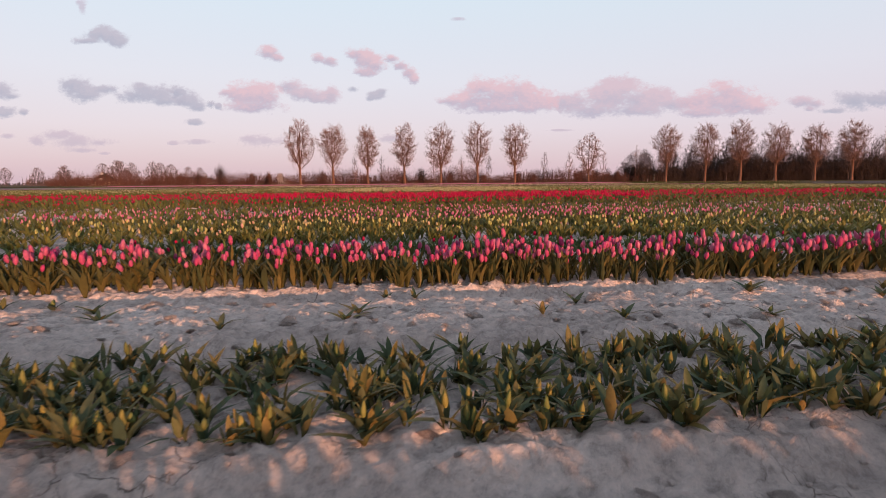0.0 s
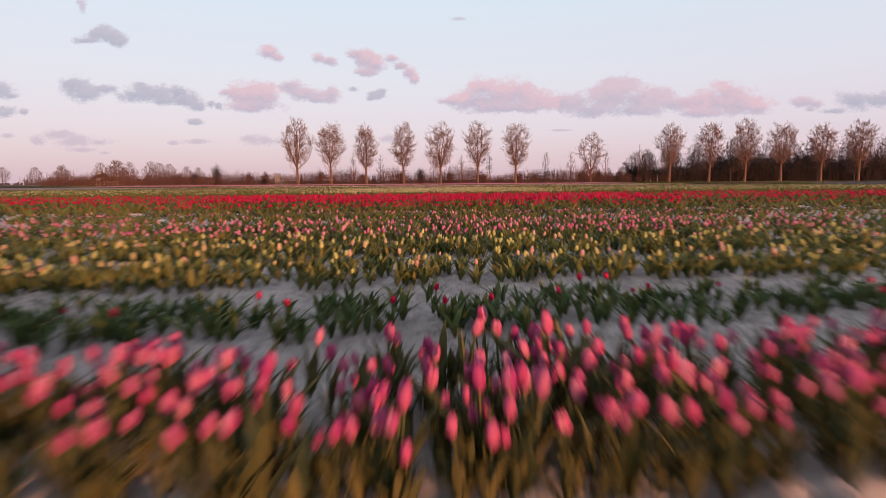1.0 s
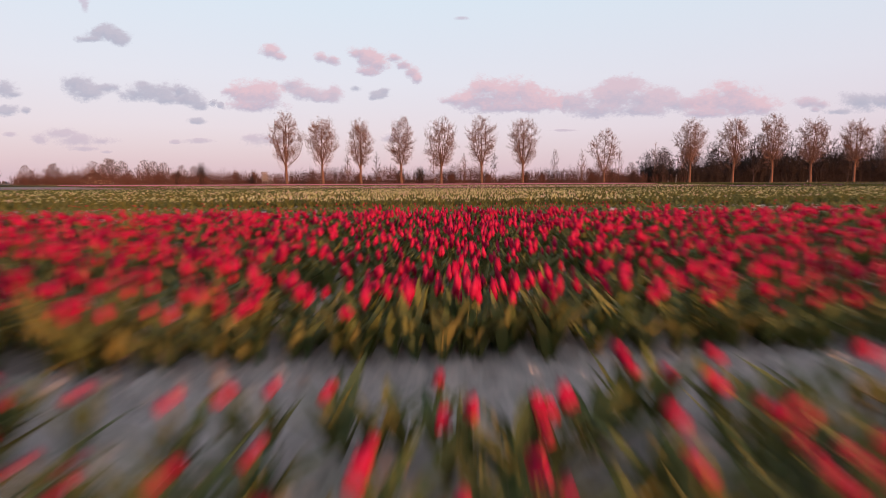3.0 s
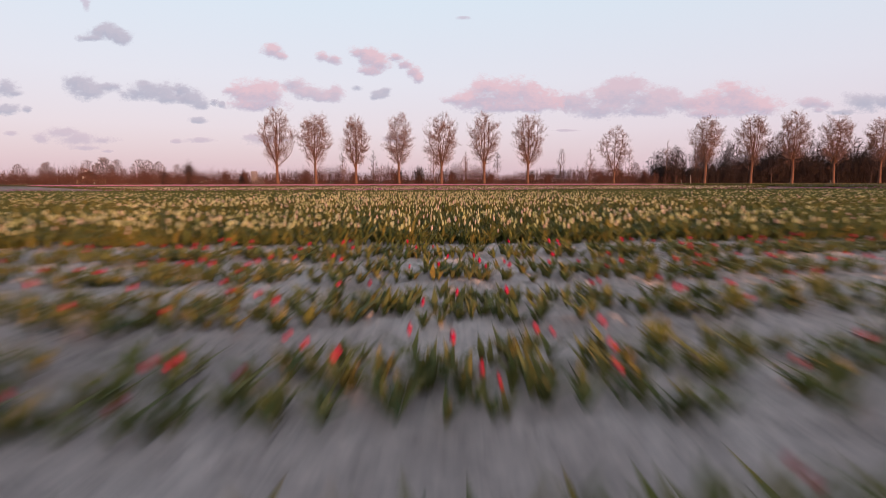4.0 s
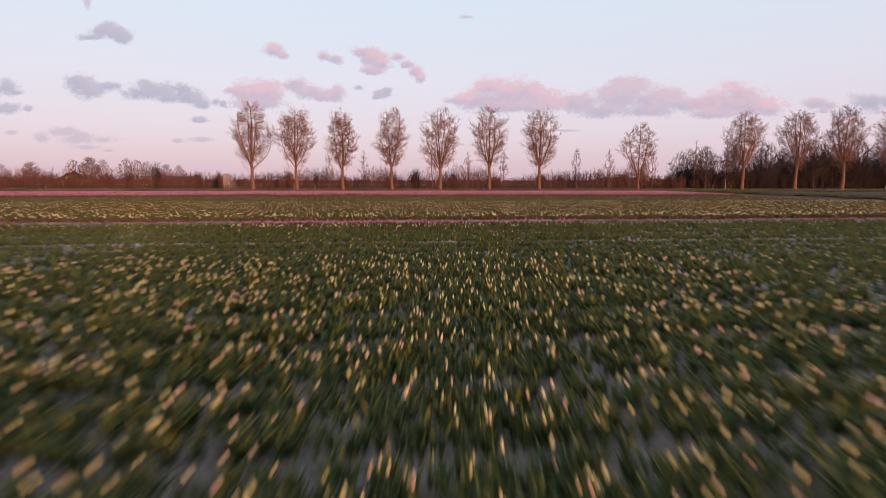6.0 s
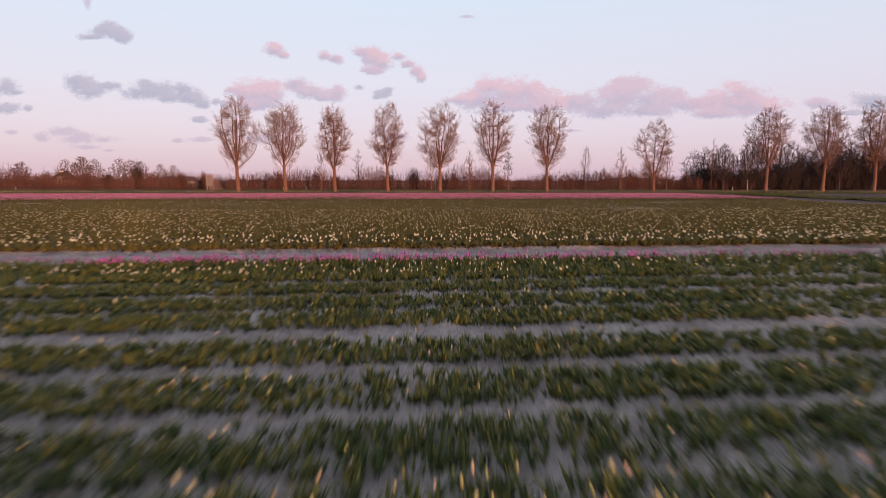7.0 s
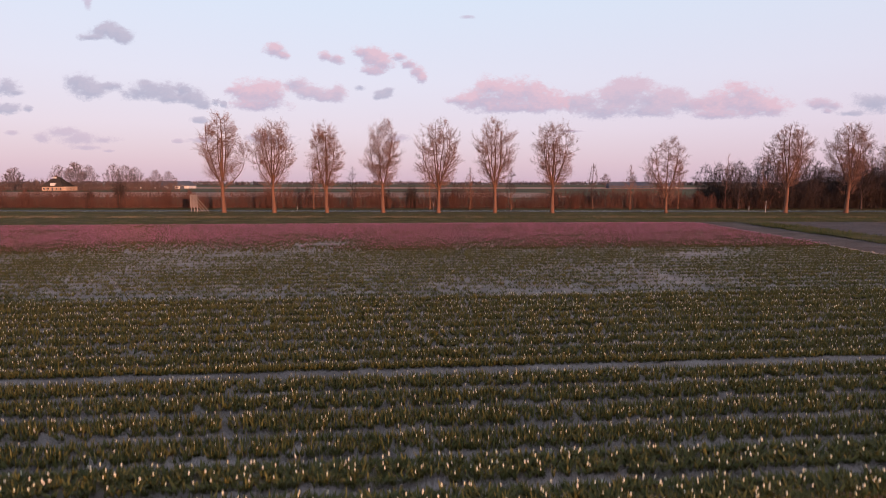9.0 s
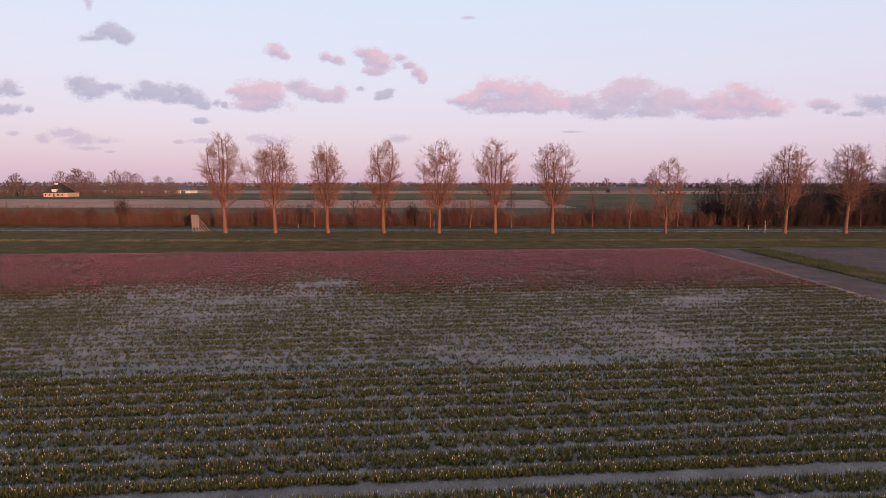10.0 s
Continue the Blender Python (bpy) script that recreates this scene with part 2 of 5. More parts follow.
# The first bed stands unseen behind the camera, added to shade the nearest soil.
BEDS = [(kind, f, 0.9, *SPECS[kind]) for kind, f in (
    ("behind", -0.95), ("near", 1.97), ("stray", 3.18), ("pink", 4.4), ("few_red", 5.9), ("yellow", 7.27), ("yellow", 8.7), ("salmon", 10.01), ("salmon", 11.33),
    ("salmon_thin", 12.68), ("salmon_few", 14.25), ("green", 15.7), ("red_thin", 17.13))]
BEDS += [(kind, f, 1.0, *SPECS[kind]) for kind, f in (("red", 18.56), ("red", 20.0), ("red", 21.4), ("red", 22.85), ("red", 24.25))]
BEDS += [("stray_red", f, 0.85, *SPECS["stray_red"]) for f in (25.75, 27.05, 28.36, 29.68, 30.98)]
CREAM_FRONTS = (32.32, 33.9, 35.5, 37.1, 38.5, 39.83, 41.16, 42.49, 43.82, 45.15, 46.48, 47.81, 49.14, 50.53, 51.92, 53.31, 54.7, 56.1)
for k, f in enumerate(CREAM_FRONTS):
    kind = "green_cream" if k in (3, 17) else "cream_few" if k > 8 else "cream"
    BEDS.append((kind, f, 1.28 if k < 2 else 0.95 if k == 2 else 0.86 if k == 3 else 1.03 if k < 9 else 1.16, *SPECS[kind]))
BEDS += [(kind, f, 0.92, *SPECS[kind]) for kind, f in (("thin_green", 57.4), ("thin_green", 58.6), ("thin_green", 59.9), ("thin_green", 61.5), ("thin_green", 62.68), ("thin_green", 64.0), ("white", 65.3))]
BEDS += [("white", 66.45, 0.55, *SPECS["white"])]
BEDS += [("magenta", 67.0, 0.85, *SPECS["magenta"])]
LAST_ROWS = [71.25 + 1.4 * k for k in range(53)]
BARE_RIDGE = 69.3          # a ridge without plants in the bare strip
FRONTS = np.array([bd[1] for bd in BEDS] + [BARE_RIDGE] + LAST_ROWS)
DEPTHS = np.array([bd[2] for bd in BEDS] + [0.8] + [0.95] * len(LAST_ROWS))


def bed_height(x, y):
    """Raised beds with sloping sides between trodden furrows."""
    v = y - SLOPE * x
    k = np.clip(np.searchsorted(FRONTS, v + 0.2) - 1, 0, len(FRONTS) - 1)
    f, d = FRONTS[k], DEPTHS[k]
    wob = 0.10 * soft_noise(x, y, 0.5, 3) + 0.08 * soft_noise(x, y, 0.17, 4)
    up = np.clip((v - f + 0.12 + wob) / 0.16, 0, 1) * np.clip((f + d + 0.10 - v + wob) / 0.18, 0, 1)
    return 0.085 * up * up * (3 - 2 * up)


def ground_z(x, y):
    x, y = np.asarray(x, float), np.asarray(y, float)
    near = np.clip((148 - y) / 4, 0, 1) * np.clip((100 - np.abs(x)) / 15, 0, 1) * np.clip(41 - x, 0.1, 1)
    lumps = np.abs(soft_noise(x, y, 0.15, 2)) + 0.8 * np.abs(soft_noise(x, y, 0.08, 5)) + 0.5 * np.abs(soft_noise(x + y, y - x, 0.06, 8))
    crust = np.maximum(0, np.abs(soft_noise(x, y, 0.3, 6)) - 0.1)
    fine = np.abs(soft_noise(x, y, 0.045, 9)) + 0.6 * np.abs(soft_noise(x - y, y + x, 0.03, 10))
    rough = 0.03 * soft_noise(x, y, 0.6, 1) + 0.05 * lumps + 0.05 * crust + 0.045 * fine - 0.046
    return (bed_height(x, y) + rough) * near


def graded(lo, fine_lo, fine_hi, hi, step, grow=1.18, top=400.0):
    mid = list(np.arange(fine_lo, fine_hi, step))
    out, s, v = [], step, fine_hi
    while v < hi:
        out.append(v)
        s = min(s * grow, top)
        v += s
    down, s, v = [], step, fine_lo
    while v > lo:
        s = min(s * grow, top)
        v -= s
        down.append(v)
    return np.array(down[::-1] + mid + out)


def build_ground():
    gx = graded(-4500, -2.9, 3.1, 4500, 0.026, 1.12)
    gy = np.concatenate([graded(-4500, 1.5, 4.6, 4.61, 0.02, 1.25), np.arange(4.67, 7.5, 0.06), np.arange(7.58, 34, 0.13), np.arange(34, 72, 0.28), np.arange(72, 150, 0.6), graded(149, 150, 150.4, 4500, 0.4, 1.15)[4:]])
    gy = np.unique(gy)
    X, Y = np.meshgrid(gx, gy)
    Zs = ground_z(X.ravel(), Y.ravel())
    n, m = len(gx), len(gy)
    i = (np.arange(m - 1)[:, None] * n + np.arange(n - 1)[None, :]).ravel()
    faces = np.stack([i, i + 1, i + n + 1, i + n], 1)
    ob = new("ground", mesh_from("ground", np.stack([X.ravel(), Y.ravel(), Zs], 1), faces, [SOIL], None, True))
    tagged(ob, "pale dry cracked clay soil in raised planting beds", "ground", kind="structure")


build_ground()

# ---- plants ----


def leaf_shape(length, width, lean, turn, fold=0.3, full=True):
    """A long tulip leaf, folded along its middle and bending outwards."""
    if full:
        s = [(0.0, 0.25), (0.4, 1.0), (0.75, 0.75), (1.0, 0.0)]
    else:
        s = [(0.0, 0.4), (0.5, 1.0), (1.0, 0.0)]
    v, f = [], []
    for t, w in s:
        out, up = lean * t * t * length + 0.01, length * (t - 0.25 * lean * t * t)
        if w == 0:
            v.append((out, 0, up))
        else:
            if full:
                v += [(out, -w * width / 2, up), (out + fold * w * width * 0.6, 0, up), (out, w * width / 2, up)]
            else:
                v += [(out, -w * width / 2, up), (out, w * width / 2, up)]
    per = 3 if full else 2
    rows = len(s) - 1
    for r in range(rows - 1):
        for j in range(per - 1):
            a, b = r * per + j, r * per + j + 1
            f += [(a, b, b + per), (a, b + per, a + per)]
    tip = len(v) - 1
    for j in range(per - 1):
        f.append(((rows - 1) * per + j, (rows - 1) * per + j + 1, tip))
    v = np.array(v, float)
    c, s_ = math.cos(turn), math.sin(turn)
    v = np.stack([v[:, 0] * c - v[:, 1] * s_, v[:, 0] * s_ + v[:, 1] * c, v[:, 2]], 1)
    return v, np.array(f)


def stem_shape(height, r, sway=0.0):
    v, f = [], []
    for i, t in enumerate((0.0, 0.5, 1.0)):
        for j in range(3):
            a = j * 2.094
            v.append((sway * t * t + r * math.cos(a), r * math.sin(a), height * t))
    for i in range(2):
        for j in range(3):
            a, b = i * 3 + j, i * 3 + (j + 1) % 3
            f += [(a, b, b + 3), (a, b + 3, a + 3)]
    return np.array(v), np.array(f)


def head_shape(base, height, r, sides=6, sway=0.0, profile=((0.0, 0.35), (0.3, 1.0), (0.68, 0.92), (1.0, 0.42)), lobes=0.12):
    """A closed tulip cup with petal lobes and an uneven rim."""
    v, f = [], []
    for i, (t, w) in enumerate(profile):
        for j in range(sides):
            a = 2 * math.pi * j / sides + 0.25 * i
            k = 1 + (lobes if j % 2 else -lobes)
            lift = (0.10 if j % 2 else -0.08) * height if i == len(profile) - 1 else 0
            v.append((sway + r * w * k * math.cos(a), r * w * k * math.sin(a), base + height * t + lift))
    for i in range(len(profile) - 1):
        for j in range(sides):
            a, b = i * sides + j, i * sides + (j + 1) % sides
            f += [(a, b, b + sides), (a, b + sides, a + sides)]
    top = len(v)
    v.append((sway, 0, base + height * 0.93))
    for j in range(sides):
        f.append(((len(profile) - 1) * sides + j, (len(profile) - 1) * sides + (j + 1) % sides, top))
    return np.array(v), np.array(f)


def plant_variant(rand, flower, detail, bud=False):
    """One plant of height 1 (scaled later): leaves, stem, head. Material 0 leaf, 1 petal."""
    pieces = []
    n = (rand.integers(5, 8) if bud else rand.integers(5, 8), 5, 4)[detail]
    turn = rand.uniform(0, 6.28)
    for i in range(n):
        L = rand.uniform(0.6, 1.02)
        wide = rand.uniform(0.075, 0.16) * (1.35 if bud else 1.0) * (1.0, 1.0, 0.9)[detail]
        at = turn + i * 6.28 / n + rand.uniform(-0.5, 0.5)
        if detail < 2:
            pieces.append((*leaf_shape(L, wide, rand.uniform(0.2, 1.1) if bud else rand.uniform(0.15, 0.75), at, 0.3, detail == 0), 0))
        else:
            c, s, out = math.cos(at), math.sin(at), rand.uniform(0.1, 0.5)
            pieces.append((np.array([(-s * wide * 0.6, c * wide * 0.6, 0.0), (s * wide * 0.6, -c * wide * 0.6, 0.0), (c * out, s * out, L)]), np.array([(0, 1, 2)]), 0))
    if flower:
        sway = rand.uniform(-0.08, 0.08)
        size = rand.uniform(0.85, 1.12)
        if bud:
            pieces.append((*head_shape(0.42, 0.36, 0.07, 5, 0, ((0, 0.6), (0.35, 1.0), (0.75, 0.6), (1.0, 0.12)), 0.05), 1))
        elif detail == 0:
            pieces.append((*stem_shape(0.82, 0.017, sway), 0))
            pieces.append((*head_shape(0.78, 0.24 * size, 0.062 * size, 6, sway), 1))
        elif detail == 1:
            pieces.append((np.array([(-0.02, 0, 0), (0.02, 0, 0), (sway, 0.016, 0.82), (0, 0.02, 0)]), np.array([(0, 1, 2), (1, 3, 2), (3, 0, 2)]), 0))
            pieces.append((*head_shape(0.78, 0.26 * size, 0.054 * size, 4, sway, ((0.0, 0.35), (0.4, 1.0), (1.0, 0.4)), 0.0), 1))
        else:
            r, z0 = 0.044 * size, 0.80
            v = [(r * math.cos(a), r * math.sin(a), z0 + 0.09) for a in (0.3, 2.4, 4.5)] + [(0, 0, z0 - 0.02), (0, 0, z0 + 0.2 * size)]
            pieces.append((np.array(v), np.array([(0, 1, 4), (1, 2, 4), (2, 0, 4), (1, 0, 3), (2, 1, 3), (0, 2, 3)]), 1))
    V, F, I, o = [], [], [], 0
    for v, f, m in pieces:
        V.append(v)
        F.append(f + o)
        I += [m] * len(f)
        o += len(v)
    return np.concatenate(V), np.concatenate(F), np.array(I)


def variants(seed, bud=False):
    r = np.random.default_rng(seed)
    return {(fl, d): [plant_variant(r, fl, d, bud) for _ in range(8)] for fl in (True, False) for d in (0, 1, 2)}


TULIP, BUDS = variants(11), variants(12, True)


def scatter(plants, x, y, height, spread, flower, detail, rand, lean=0.12):
    """Arrays of one batch of plants set on the ground."""
    V, F, I, o = [], [], [], 0
    which = rand.integers(0, 8, len(x))
    z = ground_z(x, y)
    for fl in (True, False):
        for fi in (0, 1, 2):
            for w in range(8):
                sel = np.where((which == w) & (flower == fl) & (detail == fi))[0]
                if not len(sel):
                    continue
                v, f, m = plants[(fl, fi)][w]
                n = len(sel)
                a = rand.uniform(0, 6.283, n)
                c, s = np.cos(a)[:, None], np.sin(a)[:, None]
                h, sp = height[sel][:, None], spread[sel][:, None]
                px, py, pz = v[:, 0][None] * sp, v[:, 1][None] * sp, v[:, 2][None] * h
                lx, ly = rand.normal(0, lean, (n, 1)), rand.normal(0, lean, (n, 1))
                gx = px * c - py * s + pz * lx + x[sel][:, None]
                gy = px * s + py * c + pz * ly + y[sel][:, None]
                gz = pz + z[sel][:, None] - 0.005
                V.append(np.stack([gx, gy, gz], 2).reshape(-1, 3))
                F.append((f[None] + (np.arange(n) * len(v))[:, None, None] + o).reshape(-1, 3))
                I.append(np.tile(m, n))
                o += n * len(v)
    return np.concatenate(V), np.concatenate(F), np.concatenate(I)


KINDS = {
    "near": (LEAF_WORN, BUD, BUDS, "short unopened tulips with yellowing leaves on dry soil"),
    "stray": (LEAF_WORN, BUD, BUDS, "stray short tulip plants on bare cracked soil"),
    "behind": (LEAF, SALMON, TULIP, "unseen low tulip bed with salmon blooms, added behind the camera for shade"),
    "pink": (LEAF_BROWN, PINK, TULIP, "bright pink tulips in a dense raised bed"),
    "few_red": (LEAF_DARK, RED, TULIP, "dark green tulip leaves with very few dark red blooms"),
    "stray_red": (LEAF, RED, TULIP, "dark green tulip leaves with scattered red blooms"),
    "yellow": (LEAF, YELLOW, TULIP, "yellow tulips with green leaves in a raised bed"),
    "salmon": (LEAF, SALMON, TULIP, "salmon pink tulips among green leaves"),
    "salmon_few": (LEAF, SALMON, TULIP, "green tulip bed with scattered salmon pink blooms"),
    "salmon_thin": (LEAF, SALMON, TULIP, "thin tulip bed with a few salmon pink blooms"),
    "green": (LEAF_WORN, SALMON, TULIP, "olive green tulip leaves nearly without blooms"),
    "red_thin": (LEAF, RED, TULIP, "short red tulips in a thinly planted bed"),
    "red": (LEAF, RED, TULIP, "bright red tulips in a dense raised bed"),
    "cream": (LEAF_GOLD, CREAM, TULIP, "cream yellow tulips in a dense green bed"),
    "cream_few": (LEAF_DARK, CREAM, TULIP, "green tulip bed with half-open cream blooms"),
    "green_cream": (LEAF_DARK, CREAM, TULIP, "dark green tulip leaves with few cream blooms"),
    "thin_green": (LEAF_DARK, CREAM, TULIP, "thin green tulip row between pale furrows"),
    "white": (LEAF_DARK, WHITE, TULIP, "dark green tulip bed with white buds"),
    "magenta": (LEAF_DARK, PURPLE, TULIP, "magenta pink tulips edging a bare strip of soil"),
    "last_cream": (LEAF_OLIVE, WHITE, TULIP, "row of budding cream tulips with green leaves"),
    "last_sparse": (LEAF_OLIVE, WHITE, TULIP, "sparse tulip row on pale bare soil"),
    "last_pink": (LEAF_BROWN, DUSKY, TULIP, "row of dusky pink tulips at the field's end"),
}


LONE = 1.7          # within this of the path each plant of the first beds is a thing of its own


def tulip_bed(kind, f, d, density, share, tall, seed):
    leaf, petal, plants, label = KINDS[kind]
    r = np.random.default_rng(seed)
    xs, ys, big, det = [], [], [], []
    rows, reach = 6, 0.83 * abs(f) + 9
    for lo, hi, dens, b, level in ((0, 3.4, 1.0, 1.0, 0 if f < 17.5 else 1), (3.4, 7, 0.8 if f > 57 else 0.64, 1.22, 1), (7, 60, 0.34, 1.75, 2)):
        hi = min(hi, reach)
        if hi <= lo:
            continue
        n = int(density * dens * d * (hi - lo) * 2)
        x = r.uniform(lo, hi, n) * r.choice([-1, 1], n)
        v = f + 0.03 + (d - 0.06) * (r.integers(0, rows, n) + 0.5 + r.normal(0, 0.25, n)) / rows
        keep = (x < 39.5) & ((np.abs(x - 0.1) > LONE) | (kind not in ("near", "pink")) | (r.uniform(0, 1, n) < (0.4 if kind == "pink" else 0.15))) & (soft_noise(x, v, 0.8, seed) + r.uniform(-0.5, 0.5, n) > -0.55)
        x, v = x[keep], v[keep]
        xs.append(x)
        ys.append(v + SLOPE * x)
        big.append(np.full(len(x), b))
        det.append(np.full(len(x), level))
    x, y, big, det = (np.concatenate(a) for a in (xs, ys, big, det))
    h = tall * r.normal(1, 0.13, len(x)) * (1 + 0.1 * (big - 1))
    spread = (0.5 * h + 0.17 if plants is TULIP else 0.16 + 0.3 * h) * big * (1.35 if kind in ("red", "red_thin") else 1.15 if kind == "stray_red" else 0.85 if f > 57 else 1.0)
    verts, faces, index = scatter(plants, x, y, h, spread, r.uniform(0, 1, len(x)) < share, det, r)
    tagged(new("tulip_bed", mesh_from("tulip_bed", verts, faces, [leaf, petal], index)), label, "flower bed", "tulip beds", "stuff")


for i, bd in enumerate(BEDS):
    tulip_bed(*bd, 100 + i)


# ---- single plants of the first beds, each with its own leaves, stem and petals ----


def petal_mesh(mat):
    v, f = [], []
    for t, rad, half in ((0.0, 0.32, 0.3), (0.28, 0.92, 0.62), (0.62, 1.0, 0.66), (0.86, 0.78, 0.5), (1.0, 0.5, 0.06)):
        for a in (-half, 0.0, half):
            k = rad * (1.0 if a == 0 else 0.93) * 0.0195
            v.append((k * math.cos(a), k * math.sin(a), 0.06 * t))
    for r in range(4):
        for c in range(2):
            a = r * 3 + c
            f.append((a, a + 1, a + 4, a + 3))
    return mesh_from("petal", v, f, [mat], None, True)


def lone_tulip(seed, tall, petal):
    """A pink tulip: stem, folded leaves, and a cup of six petals."""
    r = np.random.default_rng(seed)
    root = new("tulip")
    tagged(root, "bright pink tulip with grey-green leaves in a raised bed", "tulip", "pink tulips")
    sway = r.uniform(-0.02, 0.02)
    v, f = stem_shape(tall - 0.045, 0.0042, sway)
    part("stem", mesh_from("stem", v, f, [LEAF_BROWN], None, True), root)
    turn = r.uniform(0, 6.28)
    for i in range(r.integers(8, 11)):
        v, f = leaf_shape(tall * r.uniform(0.35, 0.95), r.uniform(0.013, 0.026), r.uniform(0.15, 0.75), turn + i * 2.1 + r.uniform(-0.4, 0.4), 0.3, True)
        part("leaf", mesh_from("leaf", v, f, [LEAF_BROWN], None, True), root)
    v, f = head_shape(-0.002, 0.012, 0.009, 6, 0.0, ((0.0, 0.5), (0.5, 1.0), (1.0, 0.8)), 0.0)
    cup = part("flower", mesh_from("flower", v, f, [LEAF], None, True), root, "closed pink cup")
    cup.matrix_basis = pose(sway, 0, tall - 0.047, r.uniform(-9, 9), r.uniform(-9, 9), r.uniform(0, 360))
    for i in range(6):
        p = part("petal", petal, cup)
        p.matrix_basis = pose(0, 0, 0.001 * (i % 2), 0, 0, 60 * i) @ Matrix.Diagonal((0.8 + 0.1 * (i % 2), 0.88, 0.94 - 0.06 * (i % 2), 1))
    return root


def lone_bud(seed, tall):
    """A short plant still in bud: a rosette of bent leaves round a slim bud."""
    r = np.random.default_rng(seed)
    root = new("budding_tulip")
    tagged(root, "short tulip in bud with yellow-tipped leaves on dry soil", "tulip", "budding tulips")
    turn = r.uniform(0, 6.28)
    for i in range(r.integers(5, 8)):
        v, f = leaf_shape(tall * r.uniform(0.5, 1.05), r.uniform(0.018, 0.036), r.uniform(0.1, 1.3), turn + i * 2.2 + r.uniform(-0.5, 0.5), 0.35, True)
        part("leaf", mesh_from("leaf", v, f, [LEAF_WORN], None, True), root)
    if r.uniform() < 0.6:
        v, f = head_shape(tall * 0.5, 0.05, 0.0105, 6, 0.0, ((0, 0.6), (0.35, 1.0), (0.75, 0.6), (1.0, 0.12)), 0.08)
        part("bud", mesh_from("bud", v, f, [BUD], None, True), root, "yellow-green closed bud")
    return root


def plant_singly(kind, variants_of, n, seed):
    r = np.random.default_rng(seed)
    f, d = next((bd[1], bd[2]) for bd in BEDS if bd[0] == kind)
    originals = list(variants_of)
    for i in range(n):
        x = 0.1 + r.uniform(-LONE, LONE)
        y = f + 0.03 + (d - 0.06) * (r.integers(0, 6) + 0.5 + r.normal(0, 0.22)) / 6 + SLOPE * x
        z = float(ground_z(np.array([x]), np.array([y]))[0]) - 0.006
        m = pose(x, y, z, r.normal(0, 6), r.normal(0, 6), r.uniform(0, 360))
        if i < len(originals):
            originals[i].matrix_basis = m
        else:
            c = copy_thing(originals[i % len(originals)], m)
            c.scale = [r.uniform(0.85, 1.15)] * 3


PINK_PETAL = petal_mesh(PINK)

# ---- the last field, seen from above ----


def far_row(kind, f, seed, density, share, tall, patch=-9.0):
    leaf, petal, plants, label = KINDS[kind]
    r = np.random.default_rng(seed)
    lo, hi = -0.83 * (f - 61) - 14, min(0.83 * (f - 61) + 16, 39.8)
    n = int(density * (hi - lo))
    x = r.uniform(lo, hi, n)
    v = f + 1.1 * (r.integers(0, 5, n) + 0.5 + r.normal(0, 0.22, n)) / 5
    if abs(f - 79.65) < 0.1:                     # a wider wheel track is left open before this row
        v = f + 0.45 + (v - f) * 0.6
    thin = patch + 0.16 * np.exp(-((x + 6) / 17) ** 2)           # the bare patches gather in the middle of the field
    keep = 1.5 * soft_noise(x, v, 9.0, 21) + 0.9 * soft_noise(x * 0.4, v, 2.6, 22) + 0.4 * soft_noise(x, v, 0.9, 23) + r.uniform(-0.6, 0.6, n) > thin
    x, v = x[keep], v[keep]
    n = len(x)
    h = tall * r.normal(1, 0.15, n)
    verts, faces, index = scatter(plants, x, v + SLOPE * x, h, np.full(n, 0.52 if f < 91.5 else 0.56 if f < 113 else 0.7), r.uniform(0, 1, n) < share, np.full(n, 1 if f < 74 else 2), r)
    tagged(new("tulip_row", mesh_from("tulip_row", verts, faces, [leaf, petal], index)), label, "flower bed", "rows of the last field", "stuff")


for i, f in enumerate(LAST_ROWS):
    if f < 91.5:
        far_row("last_cream", f, 500 + i, 68 if f < 82 else 54, 0.13, 0.26)
    elif f < 113:
        far_row("last_sparse", f, 500 + i, 42, 0.05, 0.17, -0.2)
    else:
        far_row("last_pink", f, 500 + i, 32, min(1.0, 0.3 + (f - 113) * 0.06), 0.28, -0.75 + max(0, 130 - f) * 0.036)

# ---- verge, road, far fields ----


def sheet(name, x0, x1, y0, y1, z, mat, label, category, skew=0.0, nx=40, ny=6, bumpy=0.0, seed=1):
    gx, gy = np.linspace(x0, x1, nx), np.linspace(0, 1, ny)
    X, T = np.meshgrid(gx, gy)
    Y = y0 + T * (y1 - y0) + skew * X
    Z = z + bumpy * soft_noise(X, Y, 3.0, seed)
    i = (np.arange(ny - 1)[:, None] * nx + np.arange(nx - 1)[None, :]).ravel()
    me = mesh_from(name, np.stack([X.ravel(), Y.ravel(), Z.ravel()], 1), np.stack([i, i + 1, i + nx + 1, i + nx], 1), [mat], None, True)
    return tagged(new(name, me), label, category, kind="structure")


ROAD_Z = 0.25


